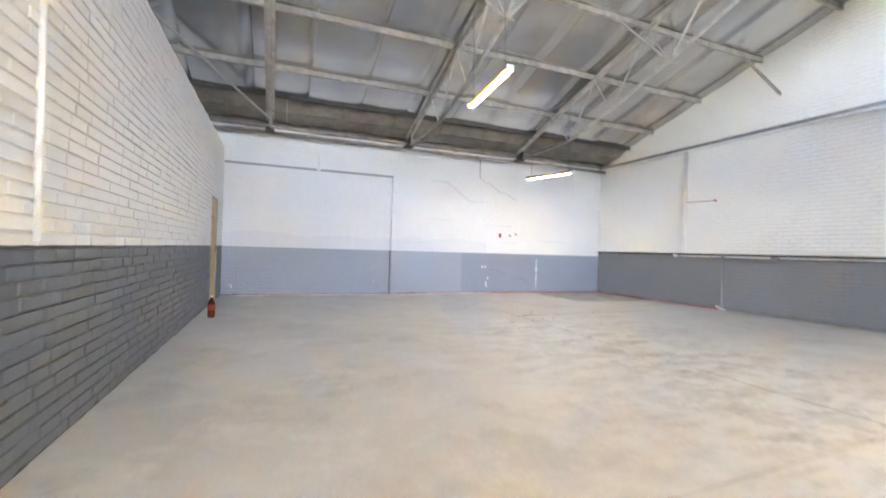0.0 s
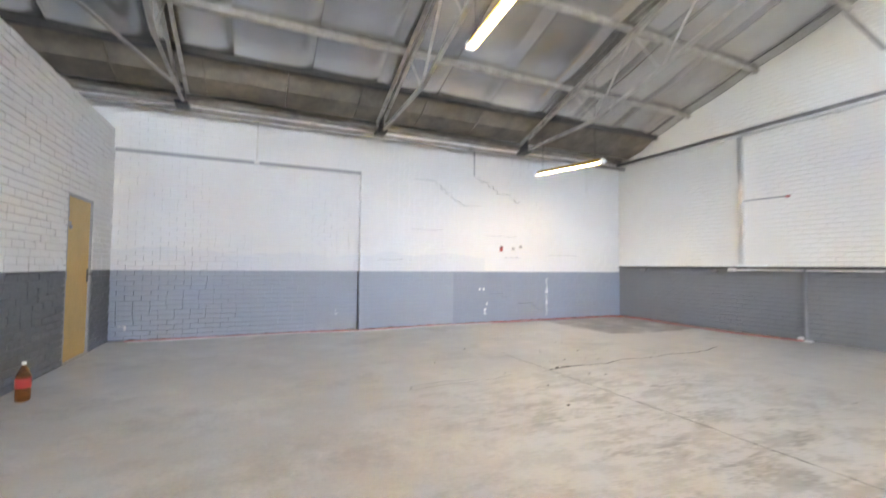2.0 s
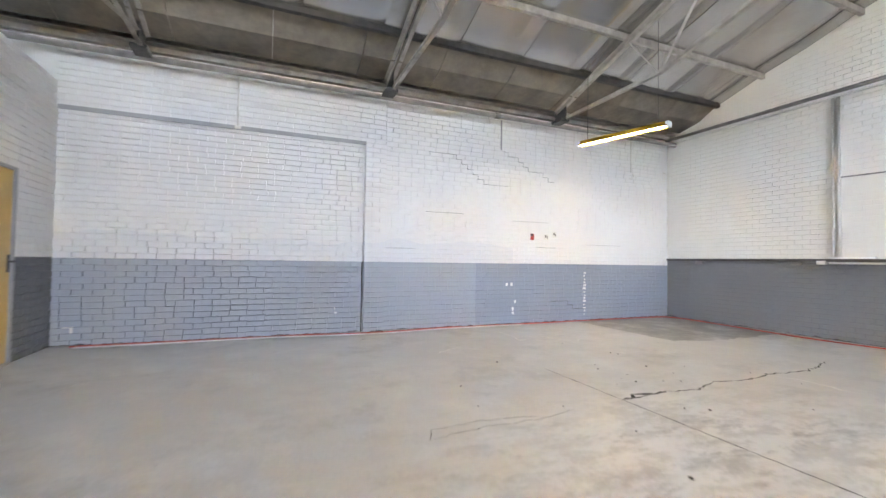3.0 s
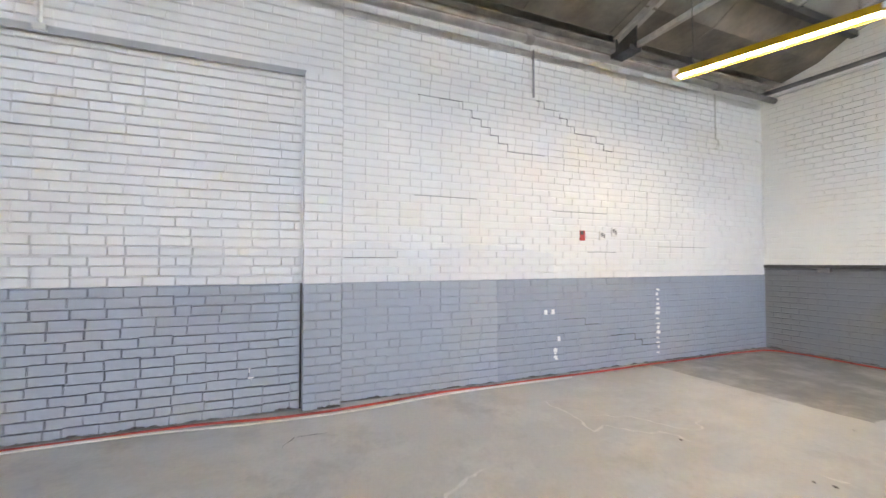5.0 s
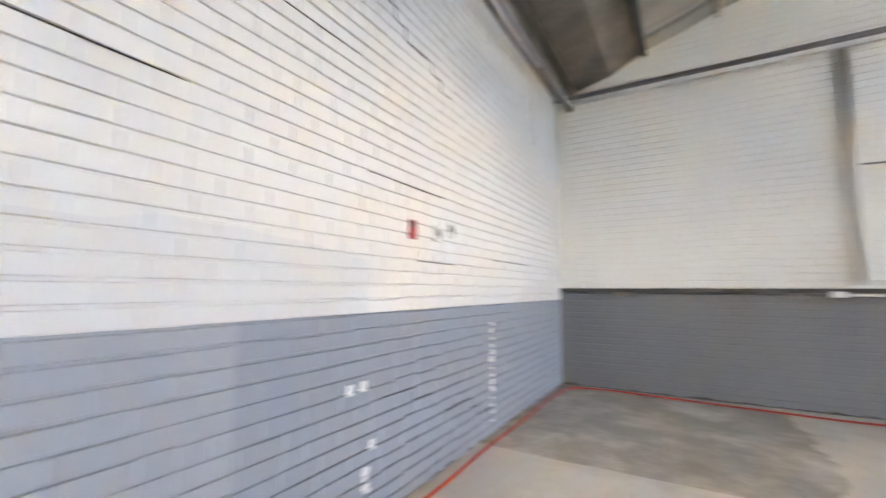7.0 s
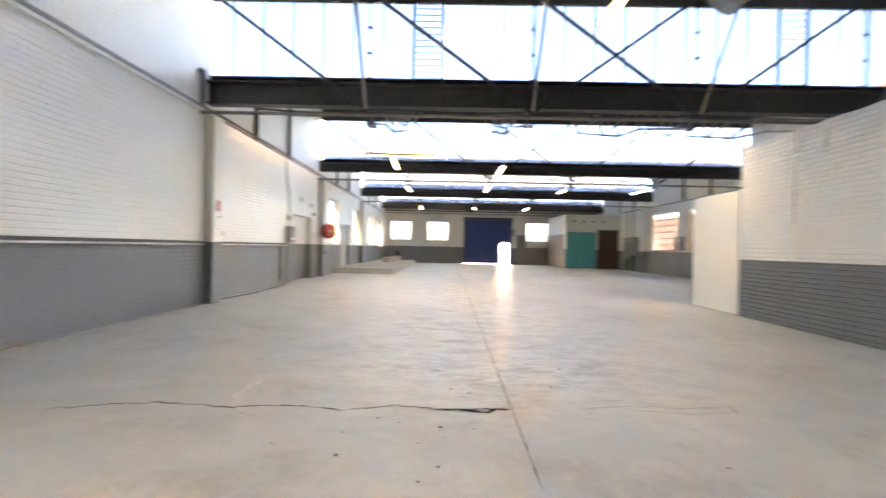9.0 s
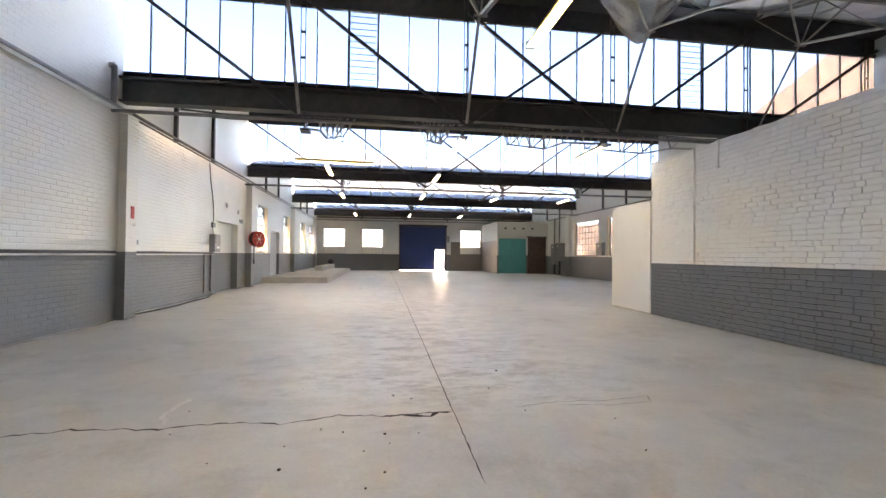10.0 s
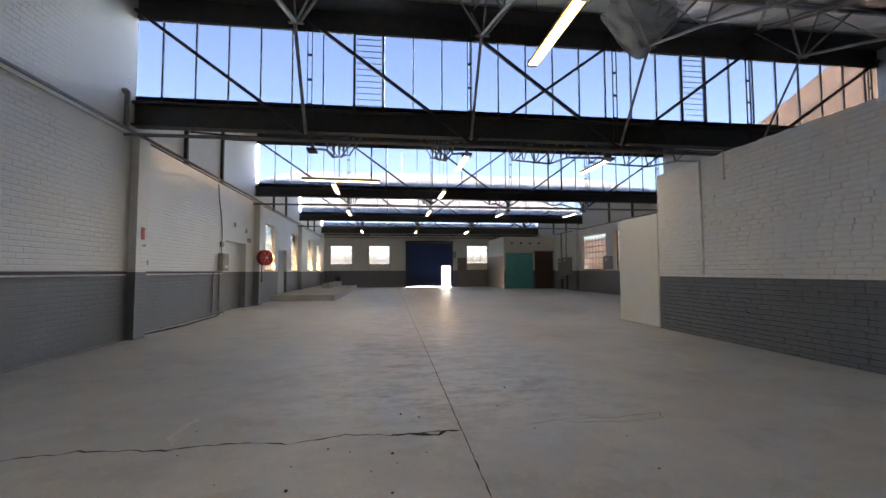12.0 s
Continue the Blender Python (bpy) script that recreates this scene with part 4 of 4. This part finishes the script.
for i, (a, b, c, e) in enumerate(win_w):
    window("window_%d" % (9 + i), "X", XL - 0.17, a, b, c, e, 8 if i == 0 else 4, 6, "steel window with burglar bars", 1)
    one("window_reveal", m_sunlit_reveal, lambda bm: (box(bm, XL - 0.14, XL - 0.002, a, a + 0.012, c, e), box(bm, XL - 0.14, XL - 0.002, b - 0.012, b, c, e), box(bm, XL - 0.14, XL + 0.05, a, b, c, c + 0.012)), "window reveal lining, coloured warm cream as if sunlit", "reveal", "window reveals", "structure")
for i, (a, b, c, e) in enumerate(win_n):
    window("window_%d" % (11 + i), "Y", YE - 0.12, a, b, c, e, 3, 5, "steel window with painted lower panes and bars", 1, 0.52)

# ---- end wall ----
rd = thing("roller_door", "dark blue roller shutter with an open wicket door", "roller door")
wk = (0.98, 1.65, 0.05, 1.6)
slat = 0
z = 0.04
while z < 3.45:
    e = min(z + 0.079, 3.47)
    spans = [(0.85, 4.45)] if z > wk[3] else [(0.85, wk[0]), (wk[1], 4.45)]
    for a, b in spans:
        piece("slat", m_blue, lambda bm: prism(bm, [(YE - 0.10, z), (YE - 0.06, z + 0.012), (YE - 0.055, (z + e) / 2), (YE - 0.06, e - 0.012), (YE - 0.10, e - 0.002)], "X", a, b), rd)
    z += 0.077
piece("wicket_frame", m_blue, lambda bm: (box(bm, wk[0] - 0.04, wk[0], YE - 0.12, YE - 0.04, 0.0, 1.64), box(bm, wk[1], wk[1] + 0.04, YE - 0.12, YE - 0.04, 0.0, 1.64), box(bm, wk[0], wk[1], YE - 0.12, YE - 0.04, 1.6, 1.64)), rd)
piece("guide", m_dark, lambda bm: (box(bm, 0.78, 0.86, YE, YE + 0.06, 0, 3.5), box(bm, 4.44, 4.52, YE, YE + 0.06, 0, 3.5)), rd)
piece("drum_housing", m_dark, lambda bm: rod(bm, (0.75, YE + 0.08, 3.52), (4.55, YE + 0.08, 3.52), 0.09, 16), rd)
one("control_box", m_greybox, lambda bm: box(bm, 0.55, 0.75, YE, YE + 0.1, 2.25, 2.75, 0.01), "grey control box beside the roller door", "control box")
one("end_pipe", m_dark, lambda bm: rod(bm, (XL, YE + 0.06, 4.05), (W2, YE + 0.06, 4.05), 0.04), "dark pipe across the end wall", "pipe")
for x in (-2.3, 0.9, 4.1, 7.3):
    one("wall_post", m_dark, lambda bm: box(bm, x - 0.04, x + 0.04, YE, YE + 0.08, 4.05, 4.85), "dark steel post on the upper end wall", "post", "upper wall posts")

# corner room with the teal door
cr = thing("corner_room", "cream walled corner room with vents near its top", "room", kind="structure")
piece("front_wall", m_end, lambda bm: (box(bm, -2.2, -2.1, -29.2, -29.1, 0, 3.55), box(bm, XL, -2.2, -29.2, -29.1, 2.5, 3.55), box(bm, XL, -4.2, -29.2, -29.1, 0, 2.5)), cr)
piece("side_wall", m_brown, lambda bm: box(bm, -2.2, -2.1, YE, -29.2, 0, 3.55), cr)
piece("top", m_white, lambda bm: box(bm, XL, -2.1, YE, -29.1, 3.55, 3.62), cr)
for i in range(4):
    piece("vent", m_dark, lambda bm: box(bm, -2.75 - 0.65 * i, -2.6 - 0.65 * i, -29.1, -29.08, 3.1, 3.22), cr)
td = thing("teal_door", "teal painted double door of the corner room", "door")
for a, b in ((-3.18, -2.21), (-4.18, -3.19)):
    piece("leaf", m_teal, lambda bm: (box(bm, a, b, -29.19, -29.12, 0.02, 2.44, 0.006), box(bm, a + 0.1, b - 0.1, -29.12, -29.105, 0.15, 1.1), box(bm, a + 0.1, b - 0.1, -29.12, -29.105, 1.25, 2.3)), td)
piece("handle", m_dark, lambda bm: rod(bm, (-3.12, -29.09, 1.05), (-3.12, -29.09, 1.25), 0.015), td)
bp = thing("brown_panel", "dark brown sliding panel beside the teal door", "panel")
for i in range(7):
    piece("plank", m_wood, lambda bm: box(bm, -4.3 - 0.19 * i - 0.185, -4.3 - 0.19 * i, -29.09, -29.05, 0.02, 2.55, 0.005), bp)
piece("track", m_dark, lambda bm: box(bm, -5.7, -4.2, -29.09, -29.04, 2.56, 2.62), bp)

# distribution boards on the far side wall
for y0, y1, z0, z1, dep in ((-28.0, -27.3, 0.7, 2.05, 0.25), (-27.2, -26.3, 0.95, 2.1, 0.3), (-22.0, -21.35, 1.3, 2.0, 0.2)):
    db = thing("distribution_board", "grey metal electrical cabinet on the wall", "electrical cabinet", "electrical cabinets")
    piece("body", m_greybox, lambda bm: box(bm, XL, XL + dep, y0, y1, z0, z1, 0.012), db)
    piece("door", m_pipe, lambda bm: box(bm, XL + dep, XL + dep + 0.02, y0 + 0.04, y1 - 0.04, z0 + 0.05, z1 - 0.05, 0.006), db)
    piece("label", m_chip, lambda bm: box(bm, XL + dep + 0.021, XL + dep + 0.026, (y0 + y1) / 2 - 0.07, (y0 + y1) / 2 + 0.07, z1 - 0.25, z1 - 0.13), db)
    if z0 < 1.2:
        piece("conduit", m_pipe, lambda bm: rod(bm, (XL + 0.08, y0 + 0.2, z1), (XL + 0.08, y0 + 0.2, 3.8), 0.04), db)
        piece("cable_boot", m_black, lambda bm: rod(bm, (XL + 0.08, y0 + 0.25, 0.05), (XL + 0.08, y0 + 0.25, z0), 0.06), db)
one("west_pipe", m_pipe, lambda bm: rod(bm, (XL + 0.06, -9.2, 3.75), (XL + 0.06, -29.0, 3.75), 0.035), "dark pipe along the far side wall", "pipe")

# concrete platform and kerb
pf = one("platform", m_slab, lambda bm: prism(bm, [(8.1, 0.0), (8.1, 0.24), (W2, 0.24), (W2, 0.0)], "Y", -31.8, -19.1), "low concrete loading platform against the wall", "platform", kind="structure")
one("kerb_block", m_slab, lambda bm: box(bm, 9.3, 9.75, -32.9, -26.5, 0.0, 0.52, 0.02), "raised concrete kerb on the platform", "kerb")
one("dark_bag", m_black, lambda bm: bmesh.ops.create_icosphere(bm, subdivisions=3, radius=0.22, matrix=Matrix.Translation((9.5, -32.2, 0.72)) @ Matrix.Diagonal((1, 1.1, 1.05, 1))), "dark bundle standing on the kerb", "bundle", smooth=True)

# ---- cracks and joints in the floor ----
def crack(bm, pts, w, seed, step=0.06, jag=0.0):
    rng = random.Random(seed)
    line = []
    for (xa, ya), (xb, yb) in zip(pts, pts[1:]):
        n = max(2, int(math.hypot(xb - xa, yb - ya) / step))
        line += [(xa + (xb - xa) * i / n, ya + (yb - ya) * i / n) for i in range(n)]
    line.append(pts[-1])
    left = []
    for i, (x, y) in enumerate(line):
        a, b = line[max(0, i - 1)], line[min(len(line) - 1, i + 1)]
        d = math.hypot(b[0] - a[0], b[1] - a[1]) or 1
        nx, ny = -(b[1] - a[1]) / d, (b[0] - a[0]) / d
        o, h = rng.uniform(-0.6, 0.6) * w + jag * (noise.noise((i * 0.45, seed, 0)) + 0.6 * noise.noise((i * 1.3, seed, 5))), w * rng.uniform(0.25, 1.0) * min(1, i * 0.5 + 0.2, (len(line) - 1 - i) * 0.5 + 0.2)
        left.append((bm.verts.new((x + nx * (o + h), y + ny * (o + h), 0.003)), bm.verts.new((x + nx * (o - h), y + ny * (o - h), 0.003))))
    for a, b in zip(left, left[1:]):
        bm.faces.new((a[0], a[1], b[1], b[0]))


one("floor_joint", m_crack, lambda bm: crack(bm, [(5.22, -2.9), (5.2, -8.0), (5.17, -16.0), (5.15, -33.0)], 0.0065, 1), "long straight joint in the concrete floor", "floor joint", "floor cracks", "structure")
one("floor_joint", m_crack, lambda bm: crack(bm, [(10.3, -8.95), (5.2, -9.0), (1.8, -9.1), (0.1, -9.1)], 0.003, 2), "straight cross joint in the concrete floor", "floor joint", "floor cracks", "structure")
one("floor_crack", m_crack, lambda bm: crack(bm, [(8.6, -3.75), (7.9, -3.92), (7.3, -3.86), (6.9, -3.93), (6.5, -3.86), (6.1, -3.97), (5.7, -3.93), (5.25, -3.96)], 0.012, 3, 0.05, 0.05), "ragged crack across the concrete floor", "crack", "floor cracks", "structure")
one("floor_crack", m_crack, lambda bm: crack(bm, [(5.75, -3.95), (5.5, -3.9), (5.24, -3.97)], 0.03, 8, 0.04, 0.03), "broken edge in the concrete floor", "crack", "floor cracks", "structure")
one("floor_crack", m_crack, lambda bm: crack(bm, [(4.7, -4.0), (4.3, -4.08), (3.9, -4.06), (3.45, -4.13), (3.5, -3.99), (3.9, -3.96), (4.35, -4.02)], 0.004, 6, 0.05, 0.03), "looping hairline crack in the floor", "crack", "floor cracks", "structure")

# pale plaster drips and scrapes near the back wall
for pts, w in (([(5.92, -0.69), (5.93, -1.08), (5.84, -1.44), (6.0, -1.37), (6.15, -1.57), (6.36, -1.7), (6.35, -1.88)], 0.016),
               ([(6.05, -1.14), (6.37, -1.32), (6.48, -1.65), (6.6, -1.73), (6.8, -1.6)], 0.014),
               ([(4.4, -1.85), (4.62, -1.68), (4.81, -1.61)], 0.018), ([(6.62, -2.5), (6.65, -2.62)], 0.035), ([(7.36, -4.53), (7.4, -4.1), (7.3, -3.95)], 0.03)):
    one("floor_scrape", m_scrape, lambda bm: crack(bm, pts, w, 40 + len(pts), 0.04, 0.04), "pale dried plaster scrape on the concrete floor", "scrape", "floor scrapes", "structure")
one("floor_crack", m_crack, lambda bm: crack(bm, [(3.66, -0.8), (3.75, -0.64), (4.0, -0.66)], 0.004, 12, 0.04, 0.02), "short hairline crack by the pilaster", "crack", "floor cracks", "structure")


def crumbs(bm):
    rng = random.Random(31)
    for i in range(28):
        x, y, r = rng.gauss(5.6, 0.9), rng.gauss(-3.7, 0.9), rng.uniform(0.004, 0.013)
        if y > -1.6:
            continue
        bmesh.ops.create_icosphere(bm, subdivisions=1, radius=r, matrix=Matrix.Translation((x, y, r * 0.4)) @ Matrix.Diagonal((1.0, rng.uniform(0.6, 1.5), 0.6, 1)))


one("concrete_crumbs", m_crack, crumbs, "loose dark crumbs of broken concrete on the floor", "rubble", kind="stuff")

# yard seen through the openings
# tall gable is added: its orange imitates a soft glow in the roof glazing
one("yard_building", m_gable, lambda bm: prism(bm, [(-60, -0.3), (-60, 5.0), (-33, 5.0), (-33, 7.6), (-17, 13.4), (-1, 7.6), (-1, 5.0), (12, 5.0), (12, -0.3)], "X", XL - 13, XL - 12), "orange brick building across the yard, its gable added to imitate a glow in the glazing", "building", kind="structure")
one("yard_wall_far", m_slab, lambda bm: box(bm, -30, 40, -48.5, -48, -0.3, 2.9), "sunlit pale boundary wall beyond the end of the hall", "wall", kind="structure")
one("yard_wall_near", m_orange, lambda bm: box(bm, W2 + 7, W2 + 7.5, -60, 12, -0.3, 2.6), "brick boundary wall along the yard", "wall", kind="structure")


# dark strip fills the joint's lower part and stands for the groove's shade
one("gap_shade", m_crack, lambda bm: box(bm, 3.832, 3.846, -0.012, 0.0, 0.0, 1.10), "dark strip set in the joint beside the pilaster as its shade", "joint", kind="structure")

# ---- brickwork ----
COURSE, LEN, JOINT = 0.0783, 0.222, 0.012


def brick_faces(verts, faces, at, u0, u1, z0, z1, d, c):
    n = len(verts)
    for u, z, o in ((u0, z0, 0), (u1, z0, 0), (u1, z1, 0), (u0, z1, 0), (u0 + c, z0 + c, d), (u1 - c, z0 + c, d), (u1 - c, z1 - c, d), (u0 + c, z1 - c, d)):
        verts.append(at(u, z, o))
    for f in ((4, 5, 6, 7), (0, 1, 5, 4), (1, 2, 6, 5), (2, 3, 7, 6), (3, 0, 4, 7)):
        faces.append([n + i for i in f])


def brick_mesh(name, length, height, d, c, material):
    verts, faces = [], []
    brick_faces(verts, faces, lambda u, z, o: (u, -o, z), -length / 2, length / 2, -height / 2, height / 2, d, c)
    me = bpy.data.meshes.new(name)
    me.from_pydata(verts, [], faces)
    me.materials.append(material)
    return me


def brickwork(parent, material, at, turn, areas, near, seed, depth=0.011):
    """Courses of painted bricks over rectangles (u0, u1, z0, z1, base, depth, bond, half width of the upright joints). Whole bricks in the near stretch are objects of their own."""
    rng = random.Random(seed)
    shared = {}
    verts, faces, made = [], [], 0
    for u0, u1, z0, z1, base, dp, bond, perp in areas:
        row = round(z0 / COURSE)
        while row * COURSE < z1 - 0.02:
            a, b = row * COURSE + JOINT / 2 + rng.uniform(-0.001, 0.001), min((row + 1) * COURSE - JOINT / 2, z1)
            if bond == "pier":
                cuts = [u0, u0 + (0.112 if row % 2 else 0.232), u1]
            else:
                start = u0 - (LEN / 2 if row % 2 else 0) - rng.uniform(0, 0.012)
                cuts = [start]
                while cuts[-1] < u1:
                    cuts.append(cuts[-1] + LEN * (0.5 if rng.random() < 0.06 else 1) + rng.uniform(-0.006, 0.006))
                cuts = [u0] + [c for c in cuts if u0 + 0.05 < c < u1 - 0.05] + [u1]
            for p, q in zip(cuts, cuts[1:]):
                slack = perp * rng.choice((0.0, 0.1, 0.35, 1.0))
                p, q = p + slack, q - slack
                d = dp * rng.uniform(0.8, 1.12)
                whole = q - p > 0.19 or bond == "pier"
                if whole and made < 300 and near(p, a):
                    key = (round((q - p) / 0.012), rng.randrange(3), round(dp * 1000))
                    if key not in shared:
                        shared[key] = brick_mesh("brick", key[0] * 0.012, b - a, dp * (0.8 + 0.15 * key[1]), 0.0025 + 0.0008 * key[1], material)
                    ob = new("brick", shared[key])
                    ob.parent = parent
                    ob.location, ob.rotation_euler = at((p + q) / 2, (a + b) / 2, base), (0, rng.uniform(-0.006, 0.006), turn)
                    made += 1
                else:
                    brick_faces(verts, faces, lambda u, z, o: at(u, z, base + o), p, q, a + rng.uniform(-0.002, 0.002), b + rng.choice((0.0, 0.002, 0.005, 0.009)), d, rng.uniform(0.002, 0.004))
            row += 1
    me = bpy.data.meshes.new("brick_courses")
    me.from_pydata(verts, [], faces)
    me.materials.append(material)
    ob = new("brick_courses", me)
    ob.parent = parent
    tagged(ob, kind="stuff")


PIER = one("pilaster", m_back, lambda bm: box(bm, 3.85, 4.175, -0.10, 0.0, 0, 2.963), "painted brick pilaster on the back wall", "pilaster", kind="structure")
brickwork(wall_back, m_back, lambda u, z, o: (u, -o, z), 0.0,
          [(0.0, 3.83, 0.0, 2.945, 0.0, 0.024, "run", 0.003), (4.195, W, 0.0, 3.96, 0.0, 0.012, "run", 0.0011), (0.0, 4.18, 2.97, 3.62, 0.05, 0.012, "run", 0.0015), (0.0, 4.18, 3.62, 3.96, 0.0, 0.010, "run", 0.002)],
          lambda u, z: 2.7 < u < 6.4 and 0.55 < z < 1.75, 21)
brickwork(PIER, m_back, lambda u, z, o: (u, -o, z), 0.0, [(3.847, 4.178, 0.0, 2.96, 0.10, 0.018, "pier", 0.003)], lambda u, z: True, 22)
brickwork(partition, m_part, lambda u, z, o: (o, -u, z), radians(90),
          [(0.0, 0.84, 0.0, 3.28, 0.0, 0.020, "run", 0.003), (0.84, 1.69, 2.06, 3.28, 0.0, 0.020, "run", 0.003), (1.69, 9.07, 0.0, 3.28, 0.0, 0.020, "run", 0.003)],
          lambda u, z: 6.0 < u < 8.6 and 0.7 < z < 2.6, 23)


# stepped settlement cracks that follow the joints of the back wall
def stepped_crack(bm, x, z, steps, w):
    """Runs along a bed joint, then down an upright joint, in (run, courses) steps."""
    for run, courses in steps:
        box(bm, x, x + run, -0.0145, -0.006, z - w, z + w)
        x += run
        if courses:
            box(bm, x - w, x + w, -0.0145, -0.006, min(z, z - courses * COURSE), max(z, z - courses * COURSE))
            z -= courses * COURSE


for x, row, steps, w in ((4.94, 38, [(0.5, 1), (0.11, 1), (0.11, 1), (0.11, 1), (0.1, 1), (0.12, 1), (0.5, 0)], 0.0028),
                         (6.38, 40, [(0.1, 1), (0.22, 1), (0.11, 1), (0.11, 1), (0.33, 1), (0.12, 1), (0.14, 0)], 0.0032),
                         (7.45, 5, [(0.4, 1), (0.12, 1), (0.3, 0)], 0.003), (7.1, 18, [(0.45, 0)], 0.003), (8.3, 19, [(0.9, 0)], 0.0025),
                         (4.22, 17, [(0.5, 0)], 0.003), (4.9, 25, [(0.7, 0)], 0.0025), (6.6, 24, [(0.8, 0)], 0.0025), (6.75, 8, [(0.3, 1), (0.2, 0)], 0.0025)):
    one("wall_crack", m_crack, lambda bm: stepped_crack(bm, x, row * COURSE, steps, w * 0.65), "dark stepped crack along the brick joints", "crack", "wall cracks", "structure")
